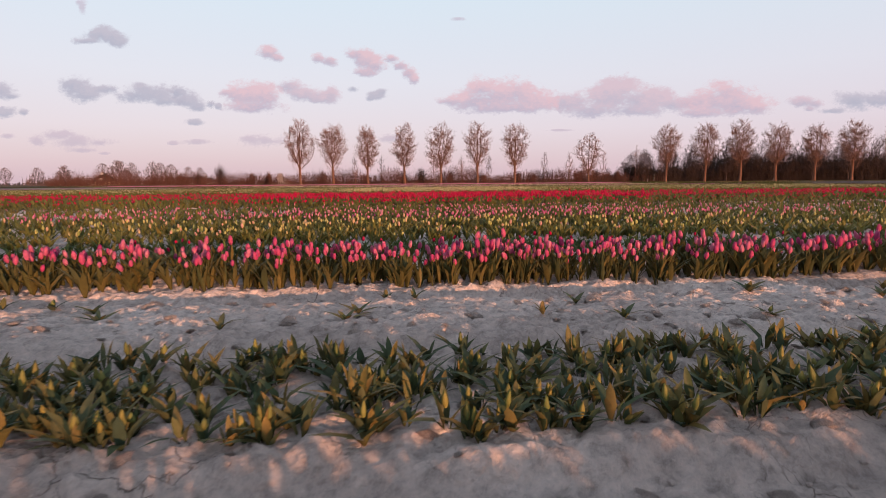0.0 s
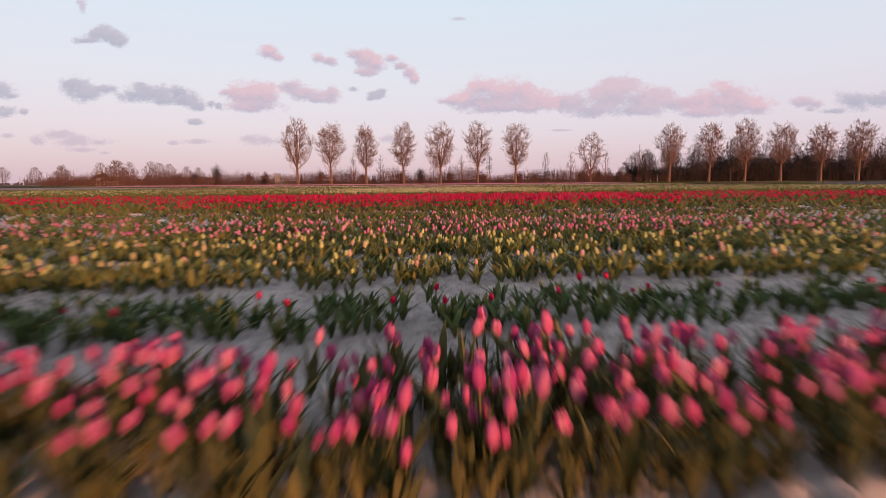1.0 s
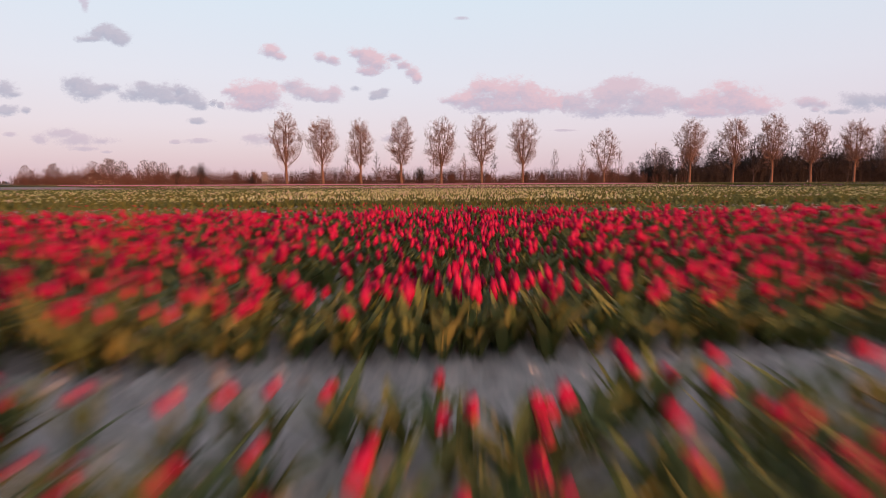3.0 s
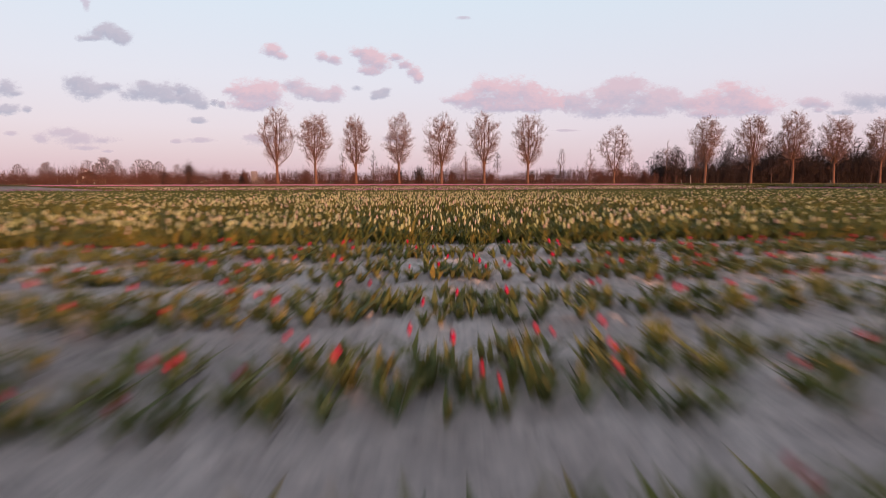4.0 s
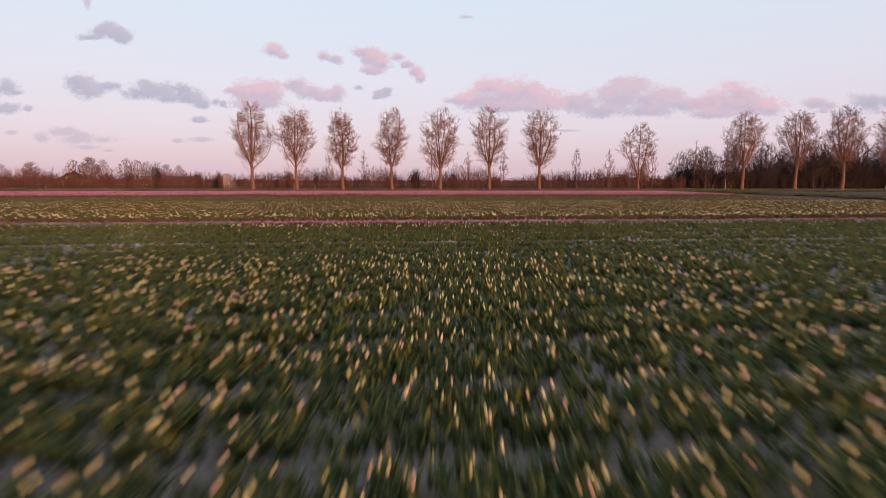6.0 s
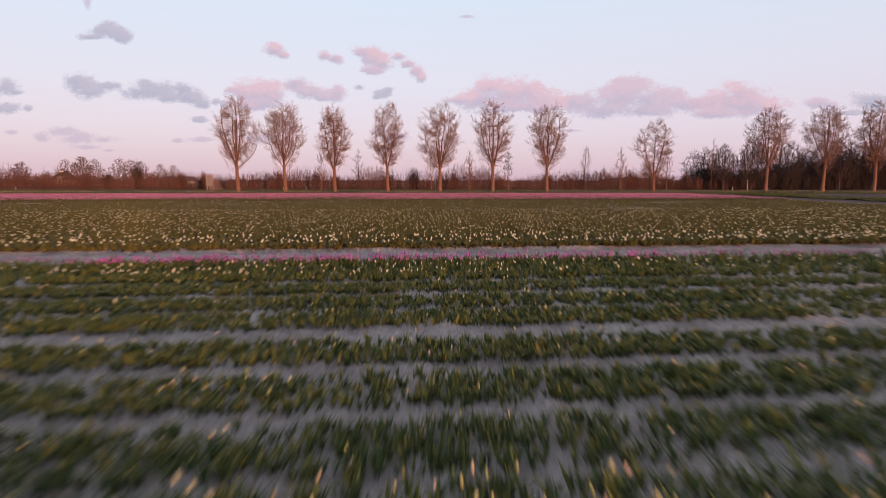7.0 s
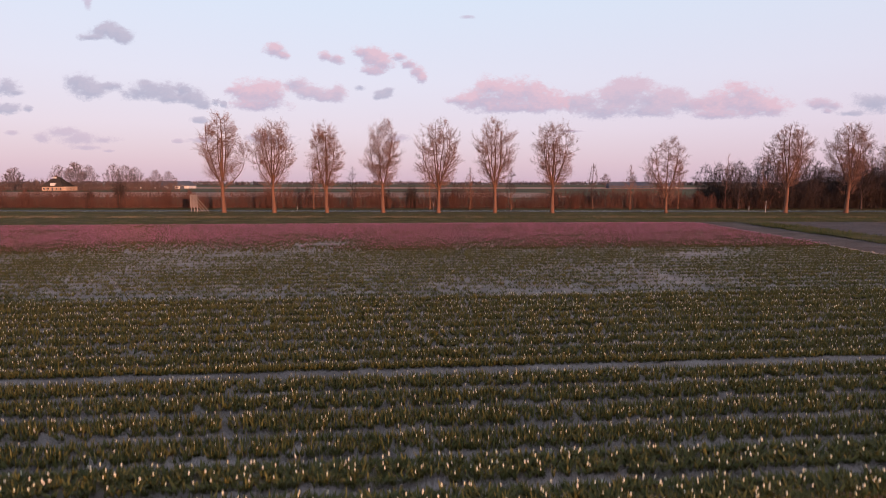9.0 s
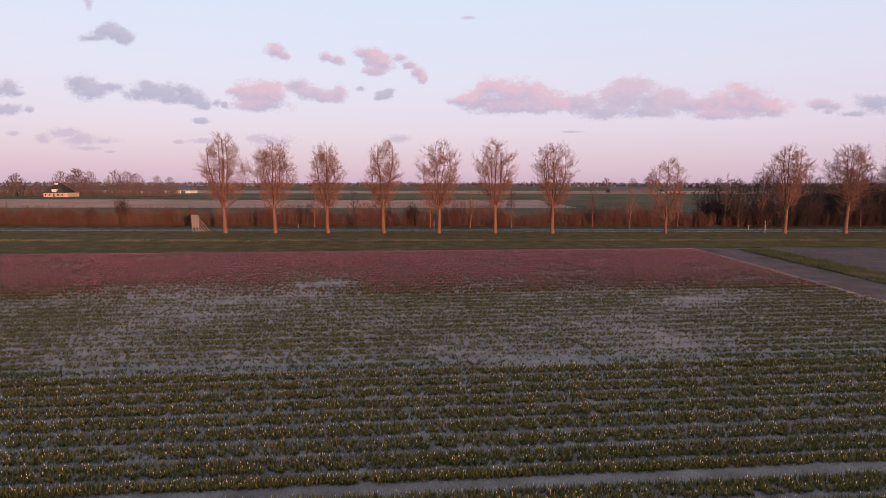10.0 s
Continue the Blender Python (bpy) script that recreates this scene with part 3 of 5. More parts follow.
def build_verge():
    """Grass from the field's end up the low bank that carries the road and the trees."""
    prof = [(146.4, 0.1), (153, 0.13), (155.4, 0.14), (156.6, 0.06), (158.6, 0.06), (159.8, 0.2), (162.2, 0.14), (164, 0.12), (169, 0.17), (173, 0.22), (177.4, 0.25), (178.0, 0.25)]
    gx = np.linspace(-420, 420, 561)
    V, n = [], len(gx)
    fine = []
    for (a, za), (b, zb) in zip(prof, prof[1:]):
        fine += [(a + (b - a) * t, za + (zb - za) * t) for t in np.linspace(0, 1, 5)[:-1]]
    fine.append(prof[-1])
    for y, z in fine:
        sk = SLOPE * np.clip(1 - (y - 146.4) / 16, 0, 1) + 0.015
        Y = y + gx * 0.015 + np.clip(gx, -60, 45) * (sk - 0.015)
        V.append(np.stack([gx, Y, z + 0.12 * soft_noise(gx, Y, 1.4, 31)], 1))
    m = len(fine)
    i = (np.arange(m - 1)[:, None] * n + np.arange(n - 1)[None, :]).ravel()
    me = mesh_from("grass_verge", np.concatenate(V), np.stack([i, i + 1, i + n + 1, i + n], 1), [GRASS], None, True)
    tagged(new("grass_verge", me), "rough green and straw-coloured grass bank", "verge", kind="structure")


build_verge()


def grass_tufts(name, label, n, xr, yr, tall, mat, seed, lift):
    """Loose blades of rough grass, each one slim triangle."""
    r = np.random.default_rng(seed)
    x, y = r.uniform(*xr, n), r.uniform(*yr, n)
    clump = soft_noise(x, y, 4.0, seed) + r.uniform(-0.3, 0.3, n) > -0.05
    x, y = x[clump], y[clump]
    n = len(x)
    z = np.interp(y, [146.4, 155, 156.4, 158.2, 159.8, 162, 164, 169, 173, 178], [0.05, 0.09, 0.02, 0.02, 0.15, 0.08, 0.07, 0.12, 0.17, 0.2]) + lift
    a, h = r.uniform(0, 6.28, n), tall * r.uniform(0.5, 1.2, n)
    dx, dy = np.cos(a) * 0.035, np.sin(a) * 0.035
    Y = y + 0.015 * x + np.clip(x, -60, 45) * SLOPE * np.clip(1 - (y - 146.4) / 16, 0, 1)
    V = np.stack([np.stack([x - dx, Y - dy, z], 1), np.stack([x + dx, Y + dy, z], 1), np.stack([x + r.normal(0, 0.12, n), Y + r.normal(0, 0.12, n), z + h], 1)], 1)
    tagged(new(name, mesh_from(name, V.reshape(-1, 3), np.arange(3 * n).reshape(-1, 3), [mat])), label, "grass", kind="stuff")


STRAW = plant_material("dry_grass", [(0.19, 0.14, 0.09), (0.25, 0.19, 0.13), (0.14, 0.11, 0.06)], 0.2, 0.8)
BLADE = plant_material("grass_blade", [(0.04, 0.055, 0.018), (0.06, 0.075, 0.024), (0.09, 0.09, 0.03)], 0.25, 0.7)
grass_tufts("verge_grass", "rough green grass on the roadside bank", 30000, (-110, 110), (147.0, 177.5), 0.3, BLADE, 41, 0.0)
grass_tufts("dry_grass", "pale dry grass along the ditch edge", 10000, (-110, 110), (159.2, 161.4), 0.34, STRAW, 42, 0.0)
WHITE_LINE = earth_material("worn_white_line", (0.5, 0.5, 0.5), (0.6, 0.6, 0.6), (0.7, 0.7, 0.7), 1.0, 0.1)
FIELD_GREEN = earth_material("young_crop", (0.064, 0.054, 0.028), (0.088, 0.074, 0.038), (0.115, 0.094, 0.05), 0.05, 0.3)
FIELD_TAN = earth_material("fallow_field", (0.29, 0.16, 0.12), (0.35, 0.2, 0.15), (0.41, 0.245, 0.185), 0.05, 0.3)
FIELD_BROWN = earth_material("ploughed_field", (0.075, 0.058, 0.058), (0.1, 0.078, 0.076), (0.13, 0.1, 0.096), 0.1, 0.5)
TRACK = earth_material("trodden_dirt", (0.08, 0.057, 0.051), (0.11, 0.08, 0.072), (0.145, 0.106, 0.097), 0.5, 0.6)
sheet("road", -420, 420, 178.0, 183.4, ROAD_Z, ASPHALT, "straight grey asphalt country road on a low bank", "road", 0.015)
sheet("road_line", -420, 420, 178.3, 178.55, ROAD_Z + 0.01, WHITE_LINE, "worn white edge line painted on the road", "road marking", 0.015)
sheet("road_line", -420, 420, 182.9, 183.1, ROAD_Z + 0.01, WHITE_LINE, "worn white edge line painted on the road", "road marking", 0.015)
sheet("far_verge", -420, 420, 183.4, 202.0, 0.2, GRASS, "dark grass beyond the road", "verge", 0.015, 300, 10, 0.2)
sheet("green_field", -900, 900, 202.0, 281.0, 0.3, FIELD_GREEN, "low green crop beyond the hedge", "field", 0.01, 60)
sheet("fallow_field", -900, 52, 281.0, 380.0, 0.3, FIELD_TAN, "pale tan fallow field", "field", 0.02, 60)
sheet("crop_field", 52.0, 900, 281.0, 380.0, 0.3, FIELD_GREEN, "green winter crop", "field", 0.02, 60)
sheet("crop_field", -900, 900, 386, 545, 0.3, FIELD_GREEN, "green winter crop", "field", -0.02, 60)
sheet("fallow_field", -900, 900, 556, 700, 0.3, FIELD_TAN, "pale tan fallow field", "field", 0.03, 60)
sheet("crop_field", -1500, 1500, 720, 1300, 0.3, FIELD_GREEN, "green winter crop", "field", 0.0, 60)
sheet("ploughed_field", 51.5, 190, 80, 150.3, 0.1, FIELD_BROWN, "bare ploughed field beside a ditch", "field", 0.02, 120, 90, 0.16)
sheet("dirt_track", 40.4, 47.0, 60, 151.0, 0.1, TRACK, "bare brown dirt track beside the tulip field", "track", 0.0, 24, 160, 0.09)
grass_tufts("ditch_grass", "rough dark grass along the ditch", 6000, (46.3, 52.3), (70, 143), 0.4, BLADE, 43, 0.1)
sheet("ditch_bank", 46.8, 51.8, 70, 150.0, 0.2, GRASS, "dark overgrown grass strip along a ditch", "verge", 0.0, 12, 120, 0.24)

# ---- bare trees ----


def tube(segs, sides=3):
    """Tapered tubes for many segments at once: rows of start, end, radii."""
    s = np.asarray(segs, float)
    a, b, ra, rb = s[:, 0:3], s[:, 3:6], s[:, 6], s[:, 7]
    d = b - a
    d /= np.linalg.norm(d, axis=1, keepdims=True) + 1e-9
    ref = np.where(np.abs(d[:, 2:3]) > 0.9, np.array([[1.0, 0, 0]]), np.array([[0, 0, 1.0]]))
    u = np.cross(d, ref)
    u /= np.linalg.norm(u, axis=1, keepdims=True) + 1e-9
    w = np.cross(d, u)
    n = len(s)
    V = np.zeros((n, 2 * sides, 3))
    for j in range(sides):
        c, q = math.cos(6.2832 * j / sides), math.sin(6.2832 * j / sides)
        V[:, j] = a + (u * c + w * q) * ra[:, None]
        V[:, sides + j] = b + (u * c + w * q) * rb[:, None]
    F = np.array([(j, (j + 1) % sides, sides + (j + 1) % sides, sides + j) for j in range(sides)])
    faces = (F[None] + (np.arange(n) * 2 * sides)[:, None, None]).reshape(-1, 4)
    return V.reshape(-1, 3), faces


def blades(segs, r):
    """The finest twigs: one slim triangle each, turned at random."""
    s = np.asarray(segs, float)
    a, b, w = s[:, 0:3], s[:, 3:6], s[:, 6:7]
    side = np.cross(b - a, r.normal(0, 1, a.shape))
    side /= np.linalg.norm(side, axis=1, keepdims=True) + 1e-9
    V = np.stack([a - side * w, a + side * w, b], 1).reshape(-1, 3)
    return V, np.arange(len(V)).reshape(-1, 3)


def bare_tree(name, seed, height, width, fork, dense, label, x, y, z=0.6, girth=0.3, haze=5, category="tree", group="", mats=None, lean=0.0, blade=0.02):
    """A leafless tree: branches grow towards points spread through an egg-shaped crown, always tending upwards."""
    r = np.random.default_rng(seed)
    bark, twig = mats or (BARK, TWIG)
    low, step = height * fork * 0.85, height * (0.034 if dense < 500 else 0.026)
    t = r.uniform(0, 1, dense)
    wob = 1 + 0.22 * np.sin(np.arange(dense) * 0.7 + seed)
    rad = width * np.clip(np.sin(np.pi * np.clip(t, 0.02, 0.985) ** 0.8), 0, 1) ** 0.65 * np.sqrt(r.uniform(0.05, 1, dense)) * wob
    a = r.uniform(0, 6.283, dense)
    aim = np.stack([rad * np.cos(a), rad * np.sin(a), low + (height - low) * t], 1)
    nodes, parent = [np.zeros(3)], [-1]
    d = np.array([lean + r.normal(0, 0.03), r.normal(0, 0.03), 1.0])
    n_trunk = max(3, int(height * fork / step))
    for i in range(n_trunk):
        d = d + np.array([r.normal(0, 0.045), r.normal(0, 0.045), 0])
        nodes.append(nodes[-1] + d / np.linalg.norm(d) * step)
        parent.append(len(nodes) - 2)
    alive = np.ones(dense, bool)
    for _ in range(60):
        P = np.array(nodes)
        k0 = max(1, n_trunk - 2)
        Q = P[k0:]
        A = aim[alive]
        d2 = (A ** 2).sum(1)[:, None] - 2 * A @ Q.T + (Q ** 2).sum(1)[None]
        near = d2.argmin(1)
        dist = np.sqrt(np.maximum(d2[np.arange(len(near)), near], 0))
        ids = np.where(alive)[0]
        alive[ids[dist < step * 1.25]] = False
        use = dist >= step * 1.25
        if not use.any():
            break
        way = aim[ids[use]] - Q[near[use]]
        way /= np.linalg.norm(way, axis=1, keepdims=True)
        total = np.zeros((len(Q), 3))
        np.add.at(total, near[use], way)
        for q in np.where(np.abs(total).sum(1) > 0)[0]:
            w = total[q] / (np.linalg.norm(total[q]) + 1e-9) + np.array([0, 0, 0.42]) + r.normal(0, 0.12, 3)
            new_p = Q[q] + w / np.linalg.norm(w) * step
            if ((P - new_p) ** 2).sum(1).min() > (0.35 * step) ** 2:
                nodes.append(new_p)
                parent.append(int(q) + k0)
    P, par = np.array(nodes), np.array(parent)
    load = np.ones(len(P))
    for q in range(len(P) - 1, 0, -1):
        load[par[q]] += load[q]
    radius = np.maximum(girth * (load / load[0]) ** 0.56, 0.012)
    radius[:n_trunk + 1] = girth * np.linspace(1.25, 0.75, n_trunk + 1)
    head = np.zeros(len(P), int)
    for q in range(n_trunk + 1, len(P)):
        head[q] = q if par[q] <= n_trunk else head[par[q]]
    segs = np.concatenate([P[par[1:]], P[1:], radius[par[1:]][:, None], radius[1:][:, None]], 1)
    start_r = np.minimum(segs[:, 6], segs[:, 7] * 1.6)
    segs[n_trunk:, 6] = start_r[n_trunk:]
    root = new(name)
    root.location = (x, y, z)
    tagged(root, label, category, group)
    part("trunk", mesh_from("trunk", *tube(segs[:n_trunk], 8), [bark], None, True), root)
    thick = radius[1:] > 0.045
    idx = np.arange(1, len(P))
    for hd in np.unique(head[n_trunk + 1:]):
        sel = (head[1:] == hd) & thick & (idx > n_trunk)
        if sel.sum() > 2:
            part("limb", mesh_from("limb", *tube(segs[sel], 5), [bark], None, True), root)
            head[np.where(sel)[0] + 1] = -hd
    rest = (head[1:] >= 0) & (idx > n_trunk)
    part("crown", mesh_from("crown", *tube(segs[rest], 3), [twig], None, True), root, "branchwork of thin bare twigs")
    tips = np.where((idx > n_trunk) & (radius[1:] < 0.06))[0] + 1
    at = np.repeat(P[tips], haze, 0)
    dirs = np.repeat(P[tips] - P[par[tips]], haze, 0)
    dirs = dirs / (np.linalg.norm(dirs, axis=1, keepdims=True) + 1e-9) + r.normal(0, 0.5, dirs.shape) + np.array([0, 0, 0.35])
    thin = np.concatenate([at, at + dirs * step * r.uniform(0.8, 2.2, (len(at), 1)), np.full((len(at), 1), blade), np.zeros((len(at), 1))], 1)
    part("twig_haze", mesh_from("twig_haze", *blades(thin, r), [twig], None, False), root, "haze of the finest twigs and buds")
    return root


def on_bank(x):
    return 174.0 + 0.015 * x


ROADSIDE = "row of roadside trees"
# place across, height, half width of the crown, share of bare trunk
POPLARS = [(-43.9, 19.0, 3.9, 0.27), (-33.8, 17.9, 3.8, 0.27), (-23.2, 17.1, 2.8, 0.26), (-11.8, 17.6, 3.1, 0.25), (-0.7, 17.8, 4.1, 0.24), (10.7, 17.8, 3.8, 0.26), (22.3, 17.5, 3.9, 0.26), (45.3, 14.4, 3.5, 0.17), (69.4, 16.7, 3.8, 0.3), (81.6, 17.3, 4.0, 0.3), (92.6, 18.0, 3.6, 0.3), (103.8, 17.0, 3.8, 0.3), (116.2, 16.7, 3.5, 0.3), (127.9, 17.7, 4.1, 0.3), (141.2, 16.7, 3.7, 0.3)]
# limbs that set a tree apart: bearing, start and top as shares of the height, reach in metres
OWN_LIMBS = {
    0: [(185, 0.24, 0.93, 3.4), (20, 0.3, 1.0, 0.4), (100, 0.32, 0.98, 1.0), (330, 0.3, 0.95, 1.9), (5, 0.24, 0.62, 5.2), (250, 0.3, 0.9, 1.6), (170, 0.28, 0.75, 3.8)],
    2: [(178, 0.22, 0.93, 2.7), (60, 0.3, 1.0, 0.5), (0, 0.26, 0.9, 2.5), (300, 0.3, 0.93, 1.3)],
    3: [(175, 0.24, 0.99, 0.6), (8, 0.25, 1.0, 2.4), (170, 0.3, 0.8, 2.9), (350, 0.45, 0.78, 3.2)],
    7: [(185, 0.16, 0.9, 2.6), (0, 0.16, 0.95, 2.2), (90, 0.2, 1.0, 0.6), (30, 0.2, 0.8, 3.2), (160, 0.22, 0.75, 3.4)],
}


def poplar(seed, height, width, fork, own, x, y):
    """A leafless poplar: a stout trunk that parts into steep wavy limbs, each with rising branches and sprays of twigs."""
    r = np.random.default_rng(seed)
    girth = 0.0195 * height
    root = new("poplar_tree")
    root.location = (x, y, 0.12)
    tagged(root, "tall leafless poplar with a red-brown trunk on the grass bank", "tree", ROADSIDE)
    n_t = 9
    zs = np.linspace(-0.15, height * (fork + 0.1), n_t)
    bend = np.cumsum(r.normal(0, 0.05, (n_t, 2)), 0)
    core = np.concatenate([bend - bend[0], zs[:, None]], 1)
    thick = girth * np.array([1.5, 1.12, 1.0, 0.94, 0.9, 0.86, 0.8, 0.66, 0.4])
    part("trunk", mesh_from("trunk", *tube(np.concatenate([core[:-1], core[1:], thick[:-1, None], thick[1:, None]], 1), 9), [BARK], None, True), root)
    if own is None:
        own = [(r.uniform(0, 360), fork + 0.05, 1.0, r.uniform(0.1, 0.6))]
        turn = r.uniform(0, 360)
        for k in range(int(r.integers(6, 9))):
            out = width * r.uniform(0.45, 1.0)
            own.append((turn + k * 137.5, fork + r.uniform(-0.02, 0.09), 1.0 - 0.27 * (out / width) ** 2 * r.uniform(0.4, 1.3) - r.uniform(0, 0.04), out))
    branches, twigs = [], []

    def spray(p, d, reach, many):
        """Twigs with the finest shoots on them."""
        e = d / np.linalg.norm(d) + r.normal(0, 0.4, (many, 3))
        e = e / np.linalg.norm(e, axis=1, keepdims=True) + np.array([0, 0, 0.35])
        q = p + e * reach * r.uniform(0.5, 1.1, (many, 1))
        twigs.append(np.concatenate([np.repeat(p[None], many, 0), q, np.full((many, 1), 0.012)], 1))
        b = p + (q - p)[:, None] * r.uniform(0.25, 1.0, (many, 8, 1))
        end = b + (e[:, None] + r.normal(0, 0.5, (many, 8, 3))) * reach * r.uniform(0.25, 0.62, (many, 8, 1))
        twigs.append(np.concatenate([b, end, np.full((many, 8, 1), 0.008)], 2).reshape(-1, 7))

    def branch(p, tip, rad):
        """A rising branch from p that bows out to tip, with sprays along it."""
        n, a = 4, p
        span = np.linalg.norm(tip - p)
        for k in range(n):
            f = (k + 1) / n
            q = p + (tip - p) * f + np.array([0, 0, -0.1 * span * math.sin(3.14 * f)]) + r.normal(0, 0.04 * span, 3)
            branches.append((*a, *q, rad * (1 - 0.2 * k), rad * (0.8 - 0.2 * k)))
            spray(q, q - a, height * 0.05, 2)
            a = q
        spray(a, tip - p, height * 0.045, 2)

    wood = []
    for az, start, top, out in own:
        a = radians(az)
        base = np.array([np.interp(start * height, zs, core[:, 0]), np.interp(start * height, zs, core[:, 1]), start * height])
        n = 12
        s = np.linspace(0, 1, n + 1)
        wave = np.cumsum(r.normal(0, 0.1, (n + 1, 2)), 0) * s[:, None] ** 0.3
        wave -= wave[:1]
        side = out * (1 - (1 - s) ** 1.6) * (1 - 0.22 * s ** 3)
        path = base + np.stack([math.cos(a) * side + wave[:, 0], math.sin(a) * side + wave[:, 1], (top - 0.015 - start) * height * s], 1)
        r0 = min(0.5 * girth, 0.36 * girth * (top - start) / 0.5)
        rad = 0.024 + (r0 - 0.024) * (1 - s) ** 0.9
        part("limb", mesh_from("limb", *tube(np.concatenate([path[:-1], path[1:], rad[:-1, None], rad[1:, None]], 1), 6), [BARK], None, True), root)
        for k in range(n):
            wood += [(*(path[k] + (path[k + 1] - path[k]) * g), rad[k]) for g in (0.0, 0.5)]
    wood = np.array(wood)
    low = height * (fork + 0.05)
    for _ in range(620):
        # the branches end all through a crown that is rounded like an egg
        u = r.uniform(0, 1)
        if r.uniform(0, 1) > math.sin(3.1416 * min(1.0, 0.1 + 0.86 * u)) ** 1.3:
            continue
        reach = width * 1.12 * math.sin(3.1416 * min(1.0, 0.09 + 0.86 * u)) ** 0.6 * r.uniform(0, 1) ** 0.45
        w = r.uniform(0, 6.283)
        reach *= 1 + 0.22 * math.sin(w * 2 + 9 * u + seed) + 0.14 * math.sin(w * 3 - 14 * u + 2 * seed)
        tip = np.array([reach * math.cos(w), reach * math.sin(w), low + (height - low) * u])
        gap = wood[:, :3] - tip
        flat = np.hypot(gap[:, 0], gap[:, 1])
        cost = np.linalg.norm(gap, axis=1) + 1.6 * np.maximum(0, gap[:, 2] + 0.15 * flat)
        k = int(cost.argmin())
        if cost[k] < 0.14 * height:
            branch(wood[k, :3], tip, float(np.clip(0.4 * wood[k, 3], 0.018, 0.06)))
    for _ in range(14):
        # shoots on the upper trunk
        k = int(r.integers(4, n_t))
        w, reach = r.uniform(0, 6.283), height * r.uniform(0.05, 0.11)
        branch(core[k], core[k] + np.array([math.cos(w) * reach, math.sin(w) * reach, reach * r.uniform(0.3, 1.2)]), 0.02)
    part("crown", mesh_from("crown", *tube(branches, 3), [TWIG], None, True), root, "rising branches with thin bare twigs")
    part("twig_haze", mesh_from("twig_haze", *blades(np.concatenate(twigs), r), [TWIG], None, False), root, "haze of the finest twigs and buds")


for i, (x, h, w, fk) in enumerate(POPLARS):
    poplar(40 + i, h * 1.04, w, fk, OWN_LIMBS.get(i), x, on_bank(x))
SAPLINGS = [(-29.5, 188.4, 9.4), (-20.5, 188.4, 9.6), (-3.0, 189, 9.8), (6.1, 188.4, 9.4), (15.4, 187.8, 9.2), (34.4, 190.2, 10.3), (42.0, 187.3, 9.8), (54.8, 192.5, 11.0), (66.5, 193.7, 12.4), (74.7, 193.7, 12.4)]
for i, (x, y, h) in enumerate(SAPLINGS):
    bare_tree("young_tree", 80 + i, h, 1.35, 0.3, 130, "slim leafless young tree beyond the road", x, y, 0.15, 0.12, 6, "tree", "young trees beyond the road")


# ---- hedge and wood beyond the road ----
def shrub_mass(name, label, x0, x1, y0, y1, n, low, high, seed, mat, thick=0.02, base=0.2, twigs=5, uneven=0.8, loose=0.5):
    r = np.random.default_rng(seed)
    segs, thin = [], []
    for _ in range(n):
        x, y = r.uniform(x0, x1), r.uniform(y0, y1)
        h = r.uniform(low, high) * (1.02 - uneven / 2 + uneven * (float(soft_noise(np.array(x), np.array(y), 7.0, seed)) + 0.5))
        p, d = np.array([x, y + 0.015 * x, base]), np.array([r.normal(0, 0.16), r.normal(0, 0.16), 1.0])
        for s in range(3):
            d = d + r.normal(0, 0.08, 3)
            q = p + d * h / 3
            segs.append((*p, *q, thick * (1 - 0.28 * s), thick * (1 - 0.28 * (s + 1))))
            for _ in range(twigs):
                e = d + r.normal(0, loose, 3) * (1, 1, 0.4)
                b = p + (q - p) * r.uniform(0, 1)
                thin.append((*b, *(b + e * h * 0.24), thick * 0.9, 0))
            p = q
    va, fa = tube(segs)
    vb, fb = blades(thin, r)
    tri = np.concatenate([fa[:, [0, 1, 2]], fa[:, [0, 2, 3]], fb + len(va)])
    tagged(new(name, mesh_from(name, np.concatenate([va, vb]), tri, [mat], None, False)), label, "hedge", kind="stuff")


shrub_mass("hedge", "reddish brown leafless hedge along the road", -135, 62, 191, 198, 9000, 1.9, 3.9, 5, SHRUB, 0.013, 0.2, 8, 0.9, 0.3)
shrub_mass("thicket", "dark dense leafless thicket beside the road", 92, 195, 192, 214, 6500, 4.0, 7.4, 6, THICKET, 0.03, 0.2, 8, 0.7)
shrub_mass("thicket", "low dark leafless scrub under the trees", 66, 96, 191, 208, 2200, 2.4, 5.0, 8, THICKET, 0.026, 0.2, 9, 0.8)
shrub_mass("thicket", "brown leafless scrub at the edge of the wood", 56, 76, 190, 204, 420, 1.4, 3.2, 7, SHRUB, 0.025, 0.3, 9, 0.9)


